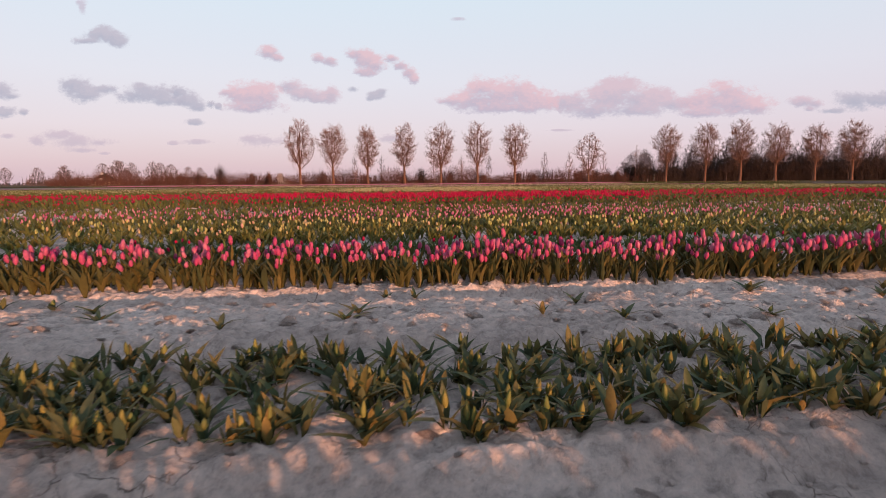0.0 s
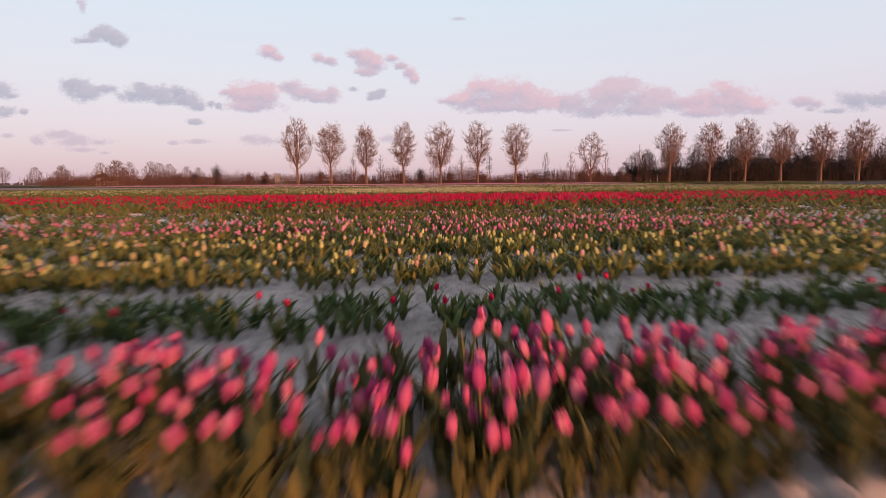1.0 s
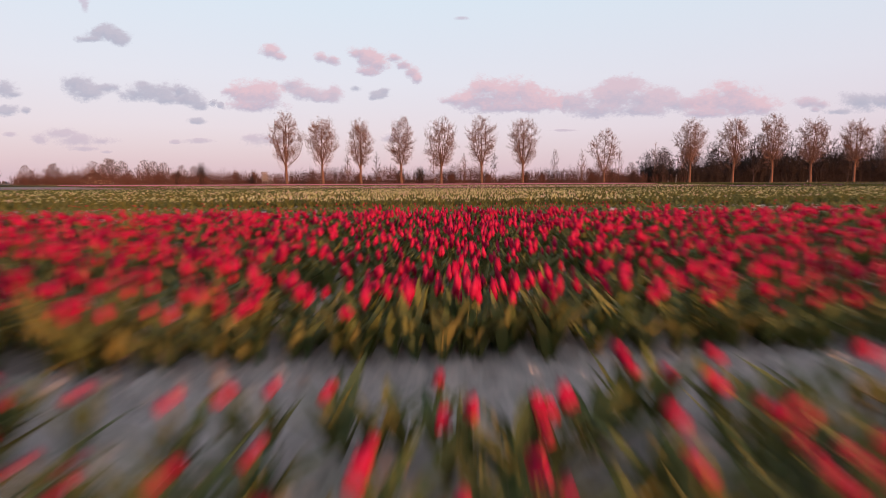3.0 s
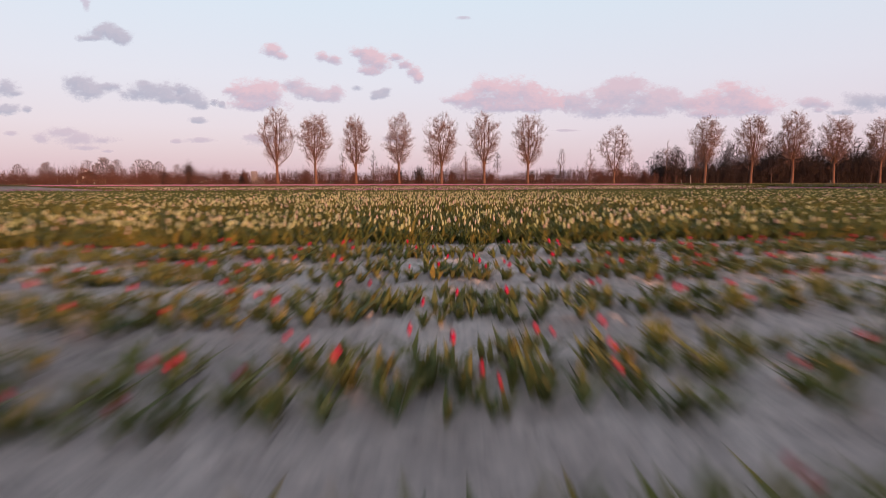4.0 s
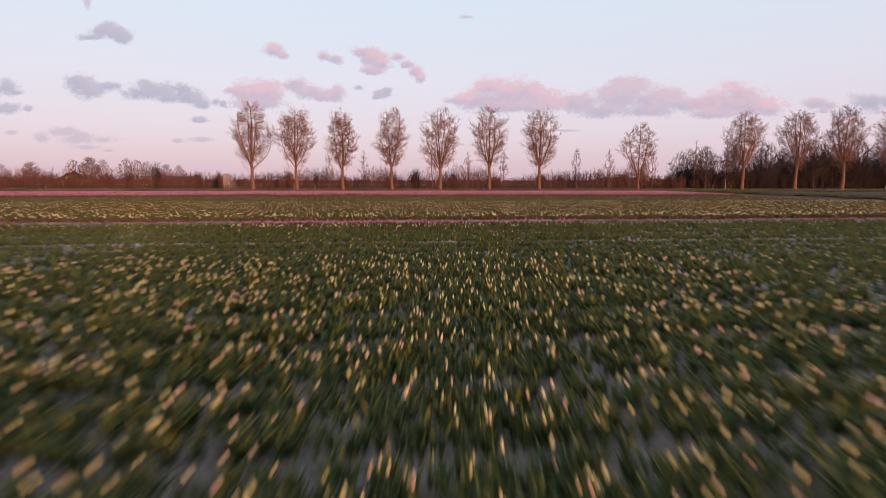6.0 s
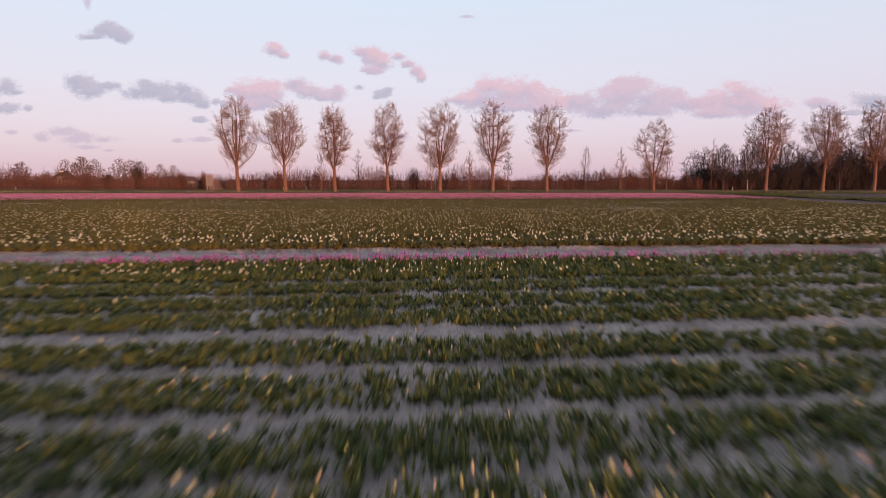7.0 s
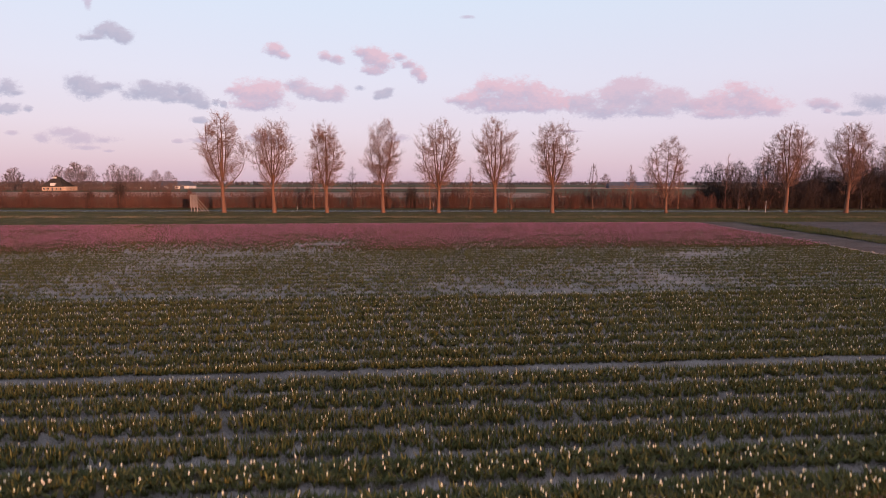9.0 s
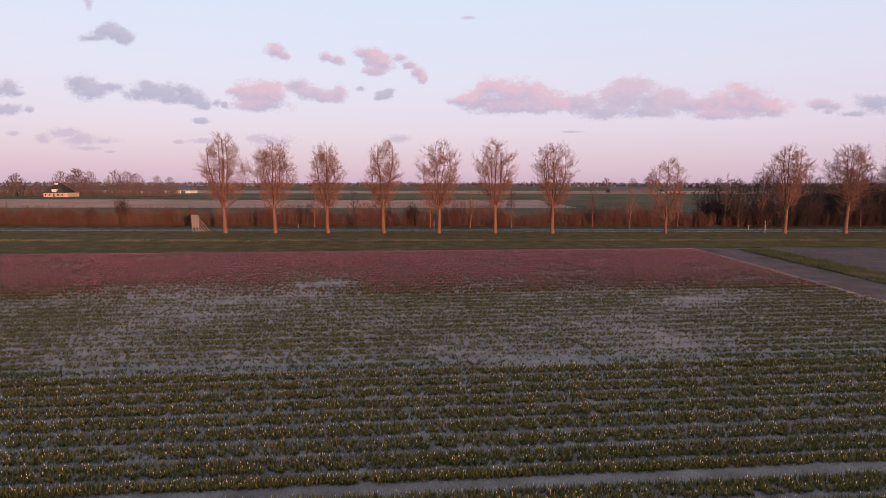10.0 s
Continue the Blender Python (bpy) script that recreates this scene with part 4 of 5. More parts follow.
def round_shrub(x, y, h, w, seed, mat):
    """A dense rounded bush: many fine stems that spread from its foot and stop at a domed outline."""
    r = np.random.default_rng(seed)
    segs, thin = [], []
    for _ in range(130):
        a, tilt = r.uniform(0, 6.283), r.uniform(0, 1) ** 0.7
        reach = h * r.uniform(0.7, 1.05) * (1 - 0.3 * tilt * tilt)
        p = np.array([x + r.normal(0, 0.25 * w), y + r.normal(0, 0.4), 0.15])
        tip = np.array([x + math.cos(a) * w * tilt, y + math.sin(a) * 1.2 * tilt, 0.2 + reach])
        for k in range(3):
            q = p + (tip - p) / (3 - k) + r.normal(0, 0.07, 3)
            segs.append((*p, *q, 0.03 * (1 - 0.28 * k), 0.03 * (0.72 - 0.28 * k)))
            for _ in range(12):
                b = p + (q - p) * r.uniform(0, 1)
                thin.append((*b, *(b + np.array([r.normal(0, 0.3), r.normal(0, 0.3), r.uniform(0.05, 0.5)]) * h * 0.17), 0.018, 0))
            p = q
    va, fa = tube(segs)
    vb, fb = blades(thin, r)
    tri = np.concatenate([fa[:, [0, 1, 2]], fa[:, [0, 2, 3]], fb + len(va)])
    ob = new("shrub", mesh_from("shrub", np.concatenate([va, vb]), tri, [mat], None, False))
    tagged(ob, "rounded dense leafless shrub in the hedge", "shrub", "shrubs of the hedge")


SHRUBS = [(-76.5, 193, 7.2, 2.3), (-100, 194, 4.6, 2.6), (-91, 195, 4.0, 2.0), (-84, 193, 4.4, 1.6), (-66, 194, 4.2, 1.8), (-60, 193, 4.6, 1.7), (-7.5, 194, 5.6, 2.0), (-42, 195, 4.8, 2.0), (-27, 194, 3.9, 1.6),
          (-14, 194, 4.4, 2.2), (2.5, 195, 4.0, 1.6), (14, 194, 3.6, 1.8), (26, 195, 4.2, 2.0), (31, 193, 3.5, 1.5), (47, 194, 4.4, 2.4), (53, 196, 4.8, 2.0), (60, 194, 4.4, 1.6)]
for i, (x, y, h, w) in enumerate(SHRUBS):
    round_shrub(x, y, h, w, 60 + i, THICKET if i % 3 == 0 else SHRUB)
WOOD = [(x + 3 * math.sin(i * 2.7), 191 + (i * 7) % 37, 9.5 + (i * 37) % 55 / 10) for i, x in enumerate(np.linspace(68, 205, 72))]
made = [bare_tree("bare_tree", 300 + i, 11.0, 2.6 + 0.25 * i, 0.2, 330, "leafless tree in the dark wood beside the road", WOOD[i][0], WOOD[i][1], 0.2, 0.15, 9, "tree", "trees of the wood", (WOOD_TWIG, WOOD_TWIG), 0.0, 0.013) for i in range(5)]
for i, (x, y, h) in enumerate(WOOD[5:]):
    t = copy_thing(made[i % 5], pose(float(x), float(y), 0.2, 0, 0, 47 * i))
    t.scale = [h / 11.0] * 3
farm = bare_tree("farm_tree", 330, 14.0, 5.0, 0.2, 420, "broad leafless farm tree beyond the fields", -292, 432, 0.2, 0.3, 6, "tree", "far trees", (HAZED_SHRUB, HAZED_SHRUB), 0.0, 0.035)
# trees round the farm and along the far lanes
for i, (x, y, s) in enumerate([(-262, 452, 1.1), (-250, 436, 1.05), (-238, 430, 0.95), (-226, 438, 1.0), (-214, 442, 0.9), (-318, 440, 0.8), (-302, 448, 0.9), (-204, 450, 0.8), (-193, 446, 0.75),
                               (-276, 456, 1.0), (-232, 462, 1.0), (150, 600, 0.8), (192, 596, 1.1), (182, 620, 0.8), (-150, 520, 0.5), (-120, 560, 0.6), (-340, 436, 0.8), (-362, 446, 0.9)]):
    t = copy_thing(farm, pose(float(x), float(y), 0.2, 0, 0, 31 * i))
    t.scale = [1.25 * s] * 3
shrub_mass("farm_hedge", "dark bare scrub round the farm buildings", -330, -190, 444, 460, 900, 2.5, 6.5, 71, HAZED_SHRUB, 0.1, 0.2, 7)
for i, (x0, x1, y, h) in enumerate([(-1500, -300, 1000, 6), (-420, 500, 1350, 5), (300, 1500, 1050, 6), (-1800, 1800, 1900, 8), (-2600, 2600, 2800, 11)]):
    shrub_mass("far_woods", "low dark tree line along the horizon", x0, x1, y, y + 30, 520, h * 0.55, h * 0.85, 81 + i, HAZED_LINE, 2.4, 0.0, 4, 0.5, 0.9)

# ---- clouds ----


def cloud_material(name, lit, shade, cover, soft):
    """A glowing bank of vapour: its puffs give the body, noise frays the rim, and each puff's sunlit warm crown and
    shaded foot are painted into the glow.
    """
    m = bpy.data.materials.new(name)
    m.use_nodes = True
    n, l = m.node_tree.nodes, m.node_tree.links
    n.remove(n["Principled BSDF"])

    def maths(op, a, b):
        q = n.new("ShaderNodeMath")
        q.operation = op
        for socket, v in zip(q.inputs, (a, b)):
            if isinstance(v, (int, float)):
                socket.default_value = v
            else:
                l.new(v, socket)
        return q.outputs[0]

    def fray(scale, detail, rough):
        t = n.new("ShaderNodeTexNoise")
        t.inputs["Scale"].default_value, t.inputs["Detail"].default_value, t.inputs["Roughness"].default_value = scale, detail, rough
        l.new(squash.outputs[0], t.inputs["Vector"])
        return maths("SUBTRACT", t.outputs["Fac"], 0.5)
    geo = n.new("ShaderNodeNewGeometry")
    squash = n.new("ShaderNodeMapping")
    squash.inputs["Scale"].default_value = (0.72, 1.0, 1.15)
    l.new(geo.outputs["Position"], squash.inputs[0])
    body = n.new("ShaderNodeAttribute")
    body.attribute_name = "body"
    crown = n.new("ShaderNodeAttribute")
    crown.attribute_name = "crown"
    coarse, fine = fray(0.013, 7.0, 0.58), fray(0.055, 5.0, 0.62)
    ragged = maths("ADD", maths("MULTIPLY", coarse, 2.3), maths("MULTIPLY", fine, 1.1))
    edge = n.new("ShaderNodeMapRange")
    edge.interpolation_type = "SMOOTHSTEP"
    edge.inputs["From Min"].default_value, edge.inputs["From Max"].default_value = 0.02, soft
    l.new(maths("ADD", body.outputs["Fac"], ragged), edge.inputs["Value"])
    tone = n.new("ShaderNodeValToRGB")
    tone.color_ramp.elements[0].position, tone.color_ramp.elements[0].color = 0.22, (*shade, 1)
    tone.color_ramp.elements[1].position, tone.color_ramp.elements[1].color = 0.72, (*lit, 1)
    l.new(maths("ADD", crown.outputs["Fac"], maths("ADD", maths("MULTIPLY", coarse, 1.0), maths("MULTIPLY", fine, 0.5))), tone.inputs[0])
    em = n.new("ShaderNodeEmission")
    l.new(tone.outputs[0], em.inputs[0])
    tr = n.new("ShaderNodeBsdfTransparent")
    mx = n.new("ShaderNodeMixShader")
    l.new(maths("MULTIPLY", edge.outputs[0], cover), mx.inputs[0])
    l.new(tr.outputs[0], mx.inputs[1])
    l.new(em.outputs[0], mx.inputs[2])
    l.new(mx.outputs[0], n["Material Output"].inputs[0])
    return m


PINK_CLOUD = cloud_material("sunlit_cloud", (0.76, 0.53, 0.59), (0.50, 0.455, 0.575), 0.9, 0.95)
MAUVE_CLOUD = cloud_material("mauve_cloud", (0.69, 0.525, 0.60), (0.49, 0.46, 0.575), 0.88, 0.95)
GREY_CLOUD = cloud_material("grey_cloud", (0.53, 0.49, 0.58), (0.42, 0.43, 0.54), 0.85, 1.0)
HAZE_CLOUD = cloud_material("faint_cloud", (0.57, 0.46, 0.56), (0.52, 0.45, 0.56), 0.62, 1.1)
CLOUD_FAR = 3500.0


def cloud(mat, label, puffs):
    """A cloud bank far off, bowed towards the field; each puff by its place and half sizes, in thousandths of the distance."""
    k = CLOUD_FAR / 1000
    q = np.array(puffs, float)
    x0, x1 = (q[:, 0] - q[:, 2] * 1.9).min(), (q[:, 0] + q[:, 2] * 1.9).max()
    z0, z1 = (q[:, 1] - q[:, 3] * 2.1).min(), (q[:, 1] + q[:, 3] * 2.1).max()
    n, m = max(16, int((x1 - x0) / 2.6)), max(12, int((z1 - z0) / 2.2))
    X, Z = np.meshgrid(np.linspace(x0, x1, n), np.linspace(z0, z1, m))
    body, weight, crown = np.full_like(X, -4.0), np.full_like(X, 1e-6), np.zeros_like(X)
    for cx, cz, rx, rz in q:
        u, v = (X - cx) / rx, (Z - cz) / rz
        v = np.where(v < 0, v * 1.15, v)                 # the foot is flatter than the crown
        d = np.sqrt(u * u + v * v)
        body = np.logaddexp(6 * body, 6 * (1.22 - d)) / 6
        w = np.exp(-1.5 * d * d)
        weight += w
        crown += w * (0.5 + 0.34 * v + 0.1 * u)
    body += 0.2 - 2.5 * np.clip(1 - np.minimum(np.minimum(X - x0, x1 - X), np.minimum(Z - z0, z1 - Z)) / 5, 0, 1)
    bow = 6 * k * ((2 * (X - x0) / (x1 - x0) - 1) ** 2 + (2 * (Z - z0) / (z1 - z0) - 1) ** 2)
    mx, mz = (x0 + x1) / 2, (z0 + z1) / 2
    i = (np.arange(m - 1)[:, None] * n + np.arange(n - 1)[None, :]).ravel()
    V = np.stack([((X - mx) * k).ravel(), bow.ravel(), ((Z - mz) * k).ravel()], 1)
    me = mesh_from("cloud", V, np.stack([i, i + 1, i + n + 1, i + n], 1), [mat], None, True)
    for name, values in (("body", body), ("crown", crown / weight)):
        me.attributes.new(name, "FLOAT", "POINT").data.foreach_set("value", values.astype(np.float32).ravel())
    ob = new("cloud", me)
    ob.location = (mx * k, CLOUD_FAR, mz * k)
    tagged(ob, label, "cloud", "clouds", "structure")


cloud(GREY_CLOUD, "small grey-violet cloud with a torn edge", [(-589, 259, 25, 13), (-565, 249, 19, 11), (-576, 255, 27, 10), (-616, 247, 25, 5)])
cloud(GREY_CLOUD, "low grey-violet cloud trailing a thin wisp", [(-642, 171, 25, 16), (-623, 158, 25, 14), (-649, 177, 21, 9), (-590, 166, 27, 7)])
cloud(GREY_CLOUD, "long grey-violet cloud with a frayed end", [(-537, 154, 33, 13), (-502, 157, 37, 16), (-486, 145, 25, 9), (-524, 166, 21, 9)])
cloud(GREY_CLOUD, "torn grey-violet cloud", [(-461, 161, 19, 10), (-443, 146, 19, 13), (-429, 136, 14, 9)])
cloud(GREY_CLOUD, "tiny grey wisp of cloud", [(-408, 138, 9, 7), (-395, 135, 6, 6)])
cloud(PINK_CLOUD, "round cumulus cloud lit pink by the low sun", [(-331, 154, 41, 23), (-353, 156, 25, 13), (-307, 148, 25, 23), (-330, 133, 45, 11), (-376, 159, 14, 5)])
cloud(MAUVE_CLOUD, "thin mauve cloud with a soft ragged edge", [(-267, 169, 21, 11), (-244, 155, 27, 13), (-215, 149, 31, 11), (-196, 155, 13, 12)])
cloud(PINK_CLOUD, "small soft pink cloud", [(-300, 225, 19, 12), (-288, 217, 10, 6)])
cloud(PINK_CLOUD, "small soft pink cloud with a thin tail", [(-215, 215, 12, 8), (-196, 211, 14, 8)])
cloud(PINK_CLOUD, "soft pink cloud with a grey-violet foot", [(-147, 220, 25, 13), (-129, 210, 25, 15), (-116, 200, 19, 10), (-135, 191, 23, 7)])
cloud(PINK_CLOUD, "thin slanting streak of pink cloud", [(-88, 214, 12, 7), (-72, 202, 14, 8), (-57, 190, 11, 10), (-49, 179, 9, 9)])
cloud(GREY_CLOUD, "small grey-violet cloud with a torn edge", [(-117, 152, 16, 7), (-105, 158, 9, 6), (-126, 147, 8, 5)])
cloud(GREY_CLOUD, "tiny grey wisp of cloud", [(-156, 163, 10, 6)])
cloud(GREY_CLOUD, "small grey-violet cloud with a torn edge", [(-773, 165, 19, 14), (-758, 155, 16, 6), (-791, 159, 21, 14)])
cloud(GREY_CLOUD, "small grey-violet cloud with a torn edge", [(-773, 128, 19, 9), (-795, 126, 21, 10), (-739, 127, 8, 6)])
cloud(GREY_CLOUD, "tiny grey wisp of cloud", [(-437, 108, 15, 6)])
cloud(HAZE_CLOUD, "faint mauve cloud low in the sky", [(-677, 87, 35, 9), (-652, 76, 31, 11), (-611, 73, 29, 7), (-720, 78, 15, 8), (-644, 61, 25, 5), (-604, 55, 9, 3)])
cloud(HAZE_CLOUD, "faint mauve wisp low in the sky", [(-771, 86, 15, 5)])
cloud(HAZE_CLOUD, "faint mauve wisp low in the sky", [(-434, 74, 21, 5), (-479, 72, 9, 4)])
cloud(HAZE_CLOUD, "faint mauve cloud low in the sky", [(-316, 74, 37, 10), (-342, 78, 19, 6)])
cloud(HAZE_CLOUD, "faint mauve cloud low in the sky", [(-90, 76, 23, 8)])
cloud(PINK_CLOUD, "broad cumulus cloud lit pink by the low sun", [(70, 159, 29, 19), (58, 139, 45, 18), (97, 147, 47, 23), (135, 154, 37, 23), (165, 137, 39, 19), (117, 129, 72, 10), (18, 140, 27, 8)])
cloud(MAUVE_CLOUD, "broad mauve cumulus cloud with a pink crown", [(228, 138, 35, 16), (264, 122, 43, 13), (309, 161, 37, 21), (291, 141, 47, 25), (345, 139, 45, 21), (375, 145, 37, 16), (405, 131, 29, 14), (336, 122, 62, 12)])
cloud(PINK_CLOUD, "broad cumulus cloud lit pink by the low sun", [(503, 149, 41, 20), (466, 136, 45, 18), (519, 130, 47, 18), (455, 117, 43, 9), (554, 126, 21, 11)])
cloud(MAUVE_CLOUD, "small mauve cloud", [(635, 135, 21, 10), (655, 131, 14, 8), (646, 122, 9, 5)])
cloud(GREY_CLOUD, "long grey-violet cloud with a flat foot", [(726, 136, 29, 16), (762, 136, 41, 15), (812, 134, 41, 15), (688, 119, 21, 5)])
cloud(HAZE_CLOUD, "faint mauve wisp low in the sky", [(206, 89, 19, 3)])
cloud(HAZE_CLOUD, "faint grey wisp high in the sky", [(-619, 304, 6, 14), (-623, 311, 10, 6)])
cloud(HAZE_CLOUD, "faint grey wisp high in the sky", [(30, 279, 12, 4)])

# ---- farm buildings far off ----
THATCH = earth_material("dark_thatch", (0.03, 0.024, 0.022), (0.045, 0.036, 0.032), (0.06, 0.05, 0.042), 0.3, 0.5)
BRICKWORK = earth_material("farm_brick", (0.12, 0.06, 0.05), (0.16, 0.085, 0.066), (0.2, 0.115, 0.09), 0.4, 0.2)
PALE_BRICK = earth_material("pale_farm_brick", (0.34, 0.24, 0.18), (0.42, 0.31, 0.24), (0.5, 0.38, 0.3), 0.4, 0.2)
PAINT = earth_material("white_paint", (0.42, 0.4, 0.39), (0.5, 0.48, 0.47), (0.58, 0.56, 0.55), 0.5, 0.1)
STEEL = earth_material("dark_roof_sheet", (0.06, 0.064, 0.085), (0.08, 0.085, 0.11), (0.1, 0.105, 0.13), 0.2, 0.1)
PANE_M, _, _, pane_b = material("window_glass", 0.08)
pane_b.inputs["Base Color"].default_value = (0.03, 0.035, 0.04, 1)
pane_b.inputs["Specular IOR Level"].default_value = 0.6


def bevelled_box(name, x, y, z, sx, sy, sz, mat, parent, label="", bevel=0.01):
    """A box by its middle and size, edges broken."""
    bm = bmesh.new()
    bmesh.ops.create_cube(bm, size=1.0)
    bmesh.ops.scale(bm, vec=(sx, sy, sz), verts=bm.verts)
    bmesh.ops.bevel(bm, geom=bm.edges[:], offset=min(bevel, 0.3 * min(sx, sy, sz)), segments=1, affect="EDGES")
    me = bpy.data.meshes.new(name)
    bm.to_mesh(me)
    bm.free()
    me.materials.append(mat)
    ob = part(name, me, parent, label)
    ob.location = (x, y, z)
    return ob


def hip_roof(w, d, low, high, ridge, mat, parent):
    """A hipped roof with an overhang and real thickness at the eaves."""
    v = []
    for z in (low, low + 0.35):
        v += [(-w, -d, z), (w, -d, z), (w, d, z), (-w, d, z)]
    v += [(-ridge, 0, high), (ridge, 0, high)]
    bm = bmesh.new()
    q = [bm.verts.new(p) for p in v]
    for f in ((0, 3, 2, 1), (0, 1, 5, 4), (1, 2, 6, 5), (2, 3, 7, 6), (3, 0, 4, 7), (4, 5, 9, 8), (6, 7, 8, 9), (5, 6, 9), (7, 4, 8)):
        bm.faces.new([q[k] for k in f])
    me = bpy.data.meshes.new("roof")
    bm.to_mesh(me)
    bm.free()
    me.materials.append(mat)
    return part("roof", me, parent)


def farmhouse(x, y):
    root = new("farmhouse")
    root.location = (x, y, 0.2)
    tagged(root, "farmhouse with a steep dark thatched roof and pale walls", "house")
    bevelled_box("wall", 1.2, 0, 1.4, 16.4, 11.0, 2.8, PALE_BRICK, root)
    hip_roof(7.2, 6.4, 2.7, 9.2, 1.6, THATCH, root)
    bevelled_box("dormer", 0.6, -5.0, 4.3, 3.0, 2.2, 1.9, PAINT, root, "white dormer front")
    bevelled_box("chimney", -1.0, 0.2, 9.4, 0.8, 0.8, 1.4, BRICKWORK, root)
    bevelled_box("gable_trim", -1.0, -1.0, 8.7, 2.2, 0.4, 1.0, PAINT, root, "white ridge ornament")
    for k in (-5.6, -2.8, 2.8, 5.6):
        win = bevelled_box("window", k, -5.53, 1.5, 1.3, 0.12, 1.5, PAINT, root)
        bevelled_box("pane", 0, -0.07, 0, 1.05, 0.03, 1.25, PANE_M, win)
    bevelled_box("door", 0, -5.54, 1.1, 1.1, 0.12, 2.1, STEEL, root)


def barn(x, y, w, d, h, label, wall):
    root = new("barn")
    root.location = (x, y, 0.2)
    tagged(root, label, "barn")
    bevelled_box("wall", 0, 0, h * 0.2, w, d, h * 0.4, wall, root)
    hip_roof(w / 2 + 0.5, d / 2 + 0.6, h * 0.38, h, w / 2 - 1.5, STEEL, root)
    for k in (-0.3, 0.0, 0.3):
        bevelled_box("barn_door", k * w, -d / 2 - 0.06, h * 0.18, w * 0.12, 0.14, h * 0.34, STEEL, root)


farmhouse(-262, 434)
barn(-243, 557, 30, 14, 6.6, "long low barn with a dark sheet roof", PAINT)
barn(-266, 556, 12, 9, 4.6, "small barn with a dark roof and pale front", PAINT)
barn(176, 612, 42, 14, 6.0, "long dark barn beyond the green field", STEEL)
barn(212, 606, 14, 10, 4.8, "pale farm shed beside a long barn", PAINT)

# ---- roadside things ----
RAWWOOD = bark_material("weathered_wood", (0.16, 0.13, 0.125), (0.27, 0.22, 0.205), 3.0)


def bar(name, a, b, thick, mat, parent, label=""):
    """A squared bar from a to b."""
    a, b = Vector(a), Vector(b)
    ob = bevelled_box(name, 0, 0, 0, thick, thick, (b - a).length, mat, parent, label)
    ob.matrix_basis = Matrix.Translation((a + b) / 2) @ (b - a).to_track_quat("Z", "Y").to_matrix().to_4x4()
    return ob


def board_on_props(x, y, z):
    root = new("sign_hoarding")
    root.location = (x, y, z)
    root.rotation_euler = (0, 0, radians(-24))
    tagged(root, "pale wooden hoarding held up by slanting props", "hoarding")
    for k in range(8):
        bevelled_box("board", -0.95 + 0.27 * k, 0, 2.35 + 0.03 * (k % 3), 0.17, 0.05, 2.5 + 0.06 * (k % 2), RAWWOOD, root)
    for k in (-0.85, 0.0, 0.85):
        bar("post", (k, 0.09, -0.15), (k, 0.09, 3.55), 0.12, RAWWOOD, root)
        bar("prop", (k, 0.15, 3.0), (k + 1.5, 1.9, -0.15), 0.1, RAWWOOD, root)
        bar("brace", (k, 0.15, 1.5), (k + 0.8, 1.0, -0.15), 0.08, RAWWOOD, root)
    for q in (1.3, 2.4, 3.4):
        bar("rail", (-1.1, 0.05, q), (1.1, 0.05, q), 0.08, RAWWOOD, root)


board_on_props(-50.6, 174.6, 0.16)
POST_WHITE = earth_material("weathered_post_white", (0.26, 0.26, 0.27), (0.32, 0.32, 0.33), (0.38, 0.38, 0.39), 1.0, 0.1)
BAND = earth_material("dark_band", (0.03, 0.03, 0.03), (0.04, 0.04, 0.04), (0.05, 0.05, 0.05), 1.0, 0.1)


def marker_post(x, y, tall, label):
    root = new("marker_post")
    root.location = (x, y, 0.2)
    tagged(root, label, "road post", "road posts")
    bevelled_box("shaft", 0, 0, tall / 2 - 0.05, 0.11, 0.09, tall + 0.1, POST_WHITE, root)
    bevelled_box("band", 0, 0, tall * 0.8, 0.12, 0.10, tall * 0.12, BAND, root, "dark reflector band")
    bevelled_box("cap", 0, 0, tall + 0.02, 0.16, 0.13, 0.05, POST_WHITE, root)


for x, y, tall in ((-35.3, 177.0, 0.75), (-32.6, 186.0, 0.85), (67.6, 185.5, 0.8), (-95.0, 177.0, 0.75), (104.0, 177.0, 0.75)):
    marker_post(x, y, tall, "short white roadside reflector post")
marker_post(66.4, 176.8, 2.3, "tall white roadside marker with dark bands")


def split_stake(x, y):
    root = new("forked_stake")
    root.location = (x, y, 0.2)
    tagged(root, "pale forked wooden stake beside a poplar trunk", "stake")
    bar("shaft", (0, 0, -0.1), (0.05, 0, 1.4), 0.13, RAWWOOD, root)
    bar("fork", (0.05, 0, 1.2), (-0.2, 0.05, 2.2), 0.1, RAWWOOD, root)
    bar("fork", (0.05, 0, 1.2), (0.12, -0.05, 2.7), 0.1, RAWWOOD, root)


split_stake(-1.7, 175.2)

# ---- clods and pale crumbs of soil ----


def lump_mesh(seed):
    r = np.random.default_rng(seed)
    bm = bmesh.new()
    bmesh.ops.create_icosphere(bm, subdivisions=1, radius=1.0)
    for v in bm.verts:
        v.co *= r.uniform(0.6, 1.2)
        v.co.z *= 0.5
    me = bpy.data.meshes.new("clod")
    bm.to_mesh(me)
    bm.free()
    me.materials.append(SOIL)
    return me


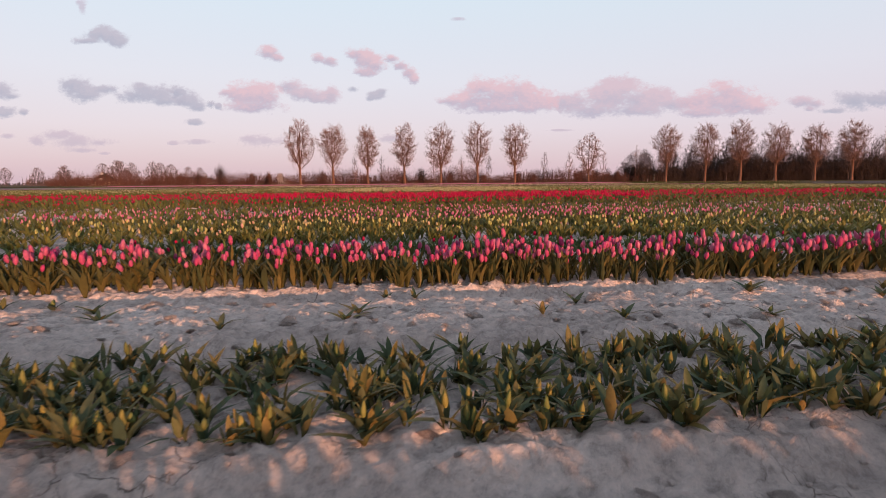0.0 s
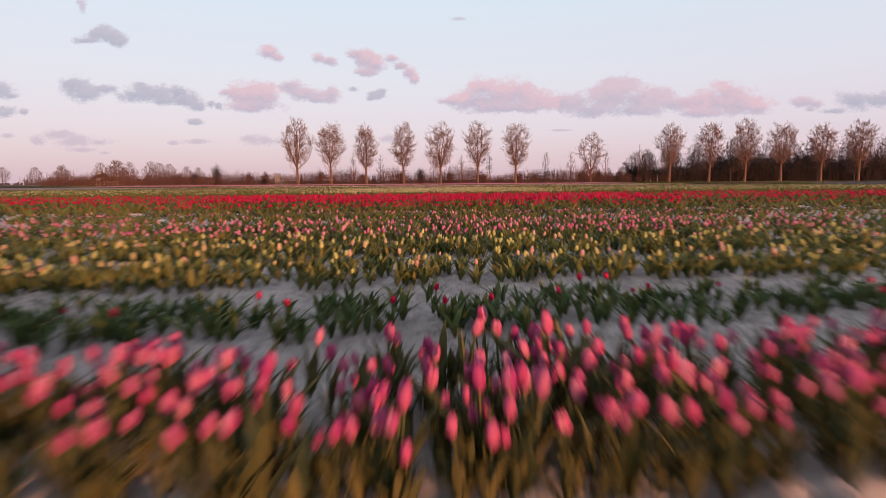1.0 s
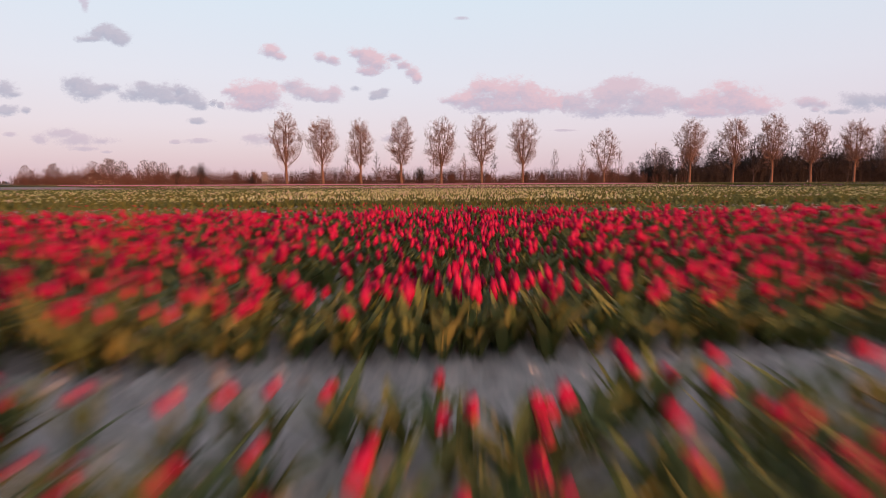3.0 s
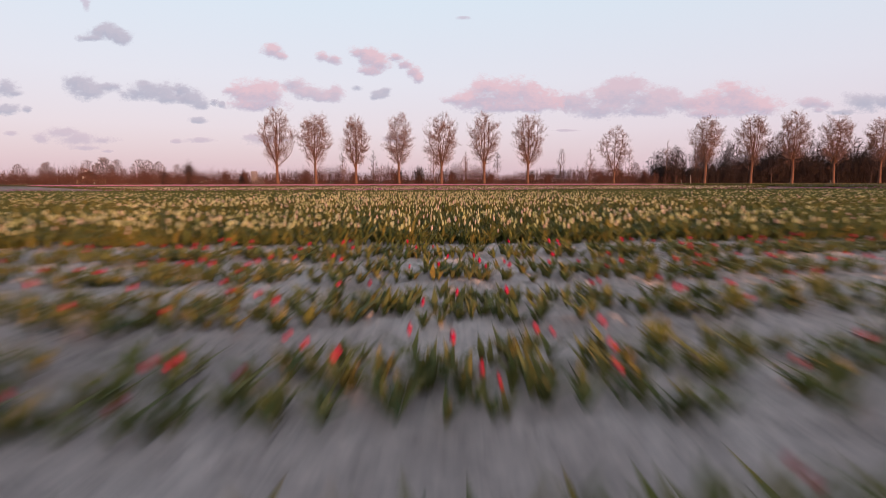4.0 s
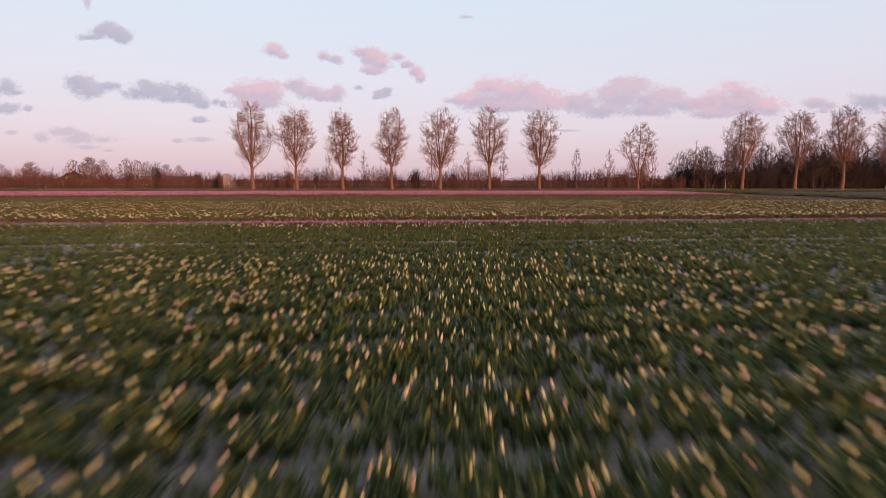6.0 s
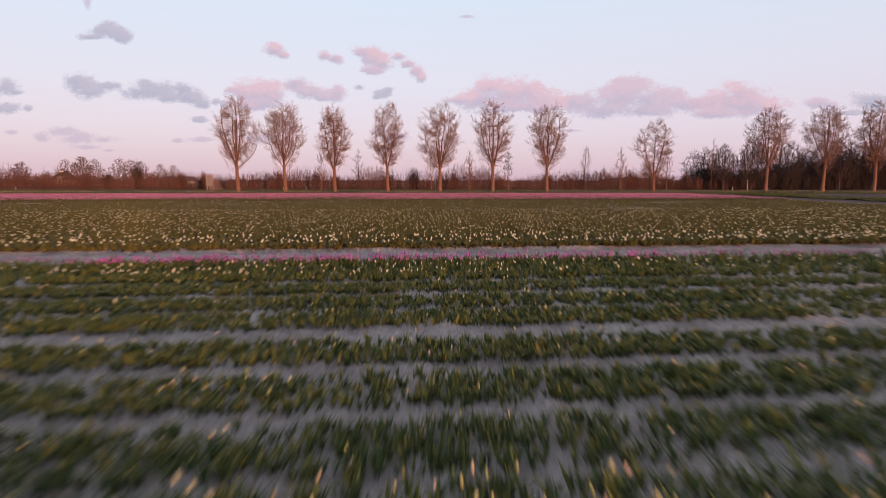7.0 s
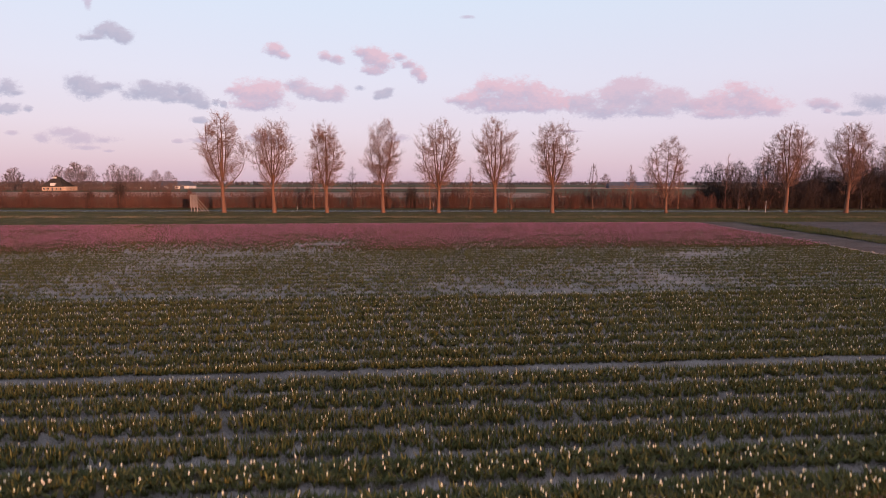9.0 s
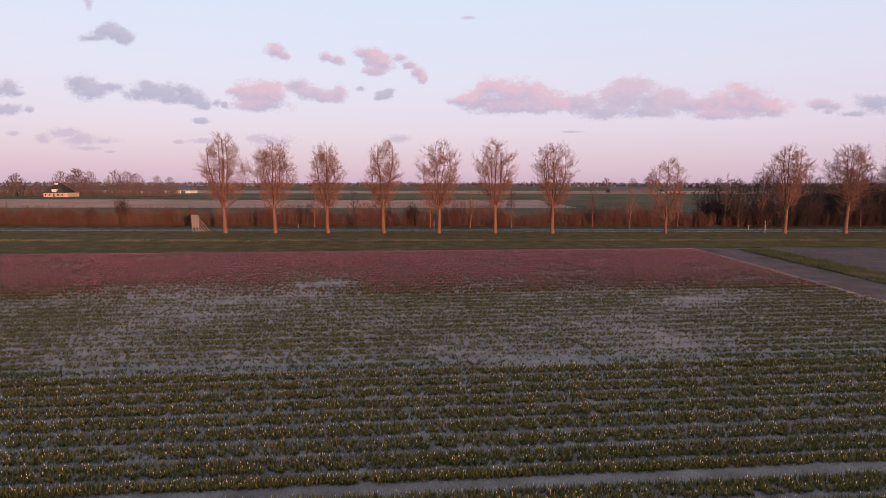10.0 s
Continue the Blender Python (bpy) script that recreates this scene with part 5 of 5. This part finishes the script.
LUMPS = [lump_mesh(700 + i) for i in range(6)]
r = np.random.default_rng(77)
for i in range(220):
    x = float(r.uniform(-3.2, 3.4))
    v = float(r.choice([r.uniform(2.75, 4.3), r.uniform(1.75, 2.9)], p=[0.62, 0.38]))
    y = v + SLOPE * x
    s = float(r.uniform(0.014, 0.042)) * (1.7 if r.uniform() < 0.12 else 1.0)
    ob = new("soil_clod", LUMPS[i % 6])
    ob.matrix_basis = pose(x, y, float(ground_z(np.array([x]), np.array([y]))[0]) + 0.1 * s, r.uniform(-20, 20), r.uniform(-20, 20), r.uniform(0, 360)) @ Matrix.Diagonal((s * 1.25, s, s, 1))
    tagged(ob, "dry grey clod of clay on the cracked soil", "soil clod", "soil clods")


def crumbs(name, label, n, xr, vr, size, seed):
    r = np.random.default_rng(seed)
    base = [np.array([v.co[:] for v in me.vertices]) for me in LUMPS]
    tris = [np.array([p.vertices[:] for p in me.polygons]) for me in LUMPS]
    V, F, o = [], [], 0
    for k in range(6):
        m = n // 6
        x, v = r.uniform(*xr, m), r.uniform(*vr, m)
        y = v + SLOPE * x
        s = r.uniform(0.4, 1.0, m) ** 2 * size
        p = base[k][None] * s[:, None, None]
        p = p + np.stack([x, y, ground_z(x, y) + 0.15 * s], 1)[:, None]
        V.append(p.reshape(-1, 3))
        F.append((tris[k][None] + (np.arange(m) * len(base[k]))[:, None, None] + o).reshape(-1, 3))
        o += m * len(base[k])
    tagged(new(name, mesh_from(name, np.concatenate(V), np.concatenate(F), [SOIL])), label, "soil", kind="stuff")


crumbs("soil_crumbs", "small dry crumbs of clay scattered on the beds", 1500, (-4, 4.4), (1.6, 4.6), 0.016, 91)
crumbs("furrow_crumbs", "dry crumbs of clay in the trodden furrows", 1500, (-4, 5), (5.4, 32), 0.03, 92)
crumbs("strip_crumbs", "lumps of dry clay on the bare strip", 2600, (-14, 17), (67.9, 71.2), 0.05, 94)
crumbs("edge_crumbs", "pale lumps of clay along the field's edge", 1100, (39.7, 40.7), (72, 147), 0.2, 93)

# ---- the single plants are set last ----
plant_singly("pink", [lone_tulip(900 + i, 0.25 * (0.9 + 0.025 * i), PINK_PETAL) for i in range(9)], 230, 61)
plant_singly("near", [lone_bud(930 + i, 0.115 * (0.8 + 0.05 * i)) for i in range(9)], 300, 62)
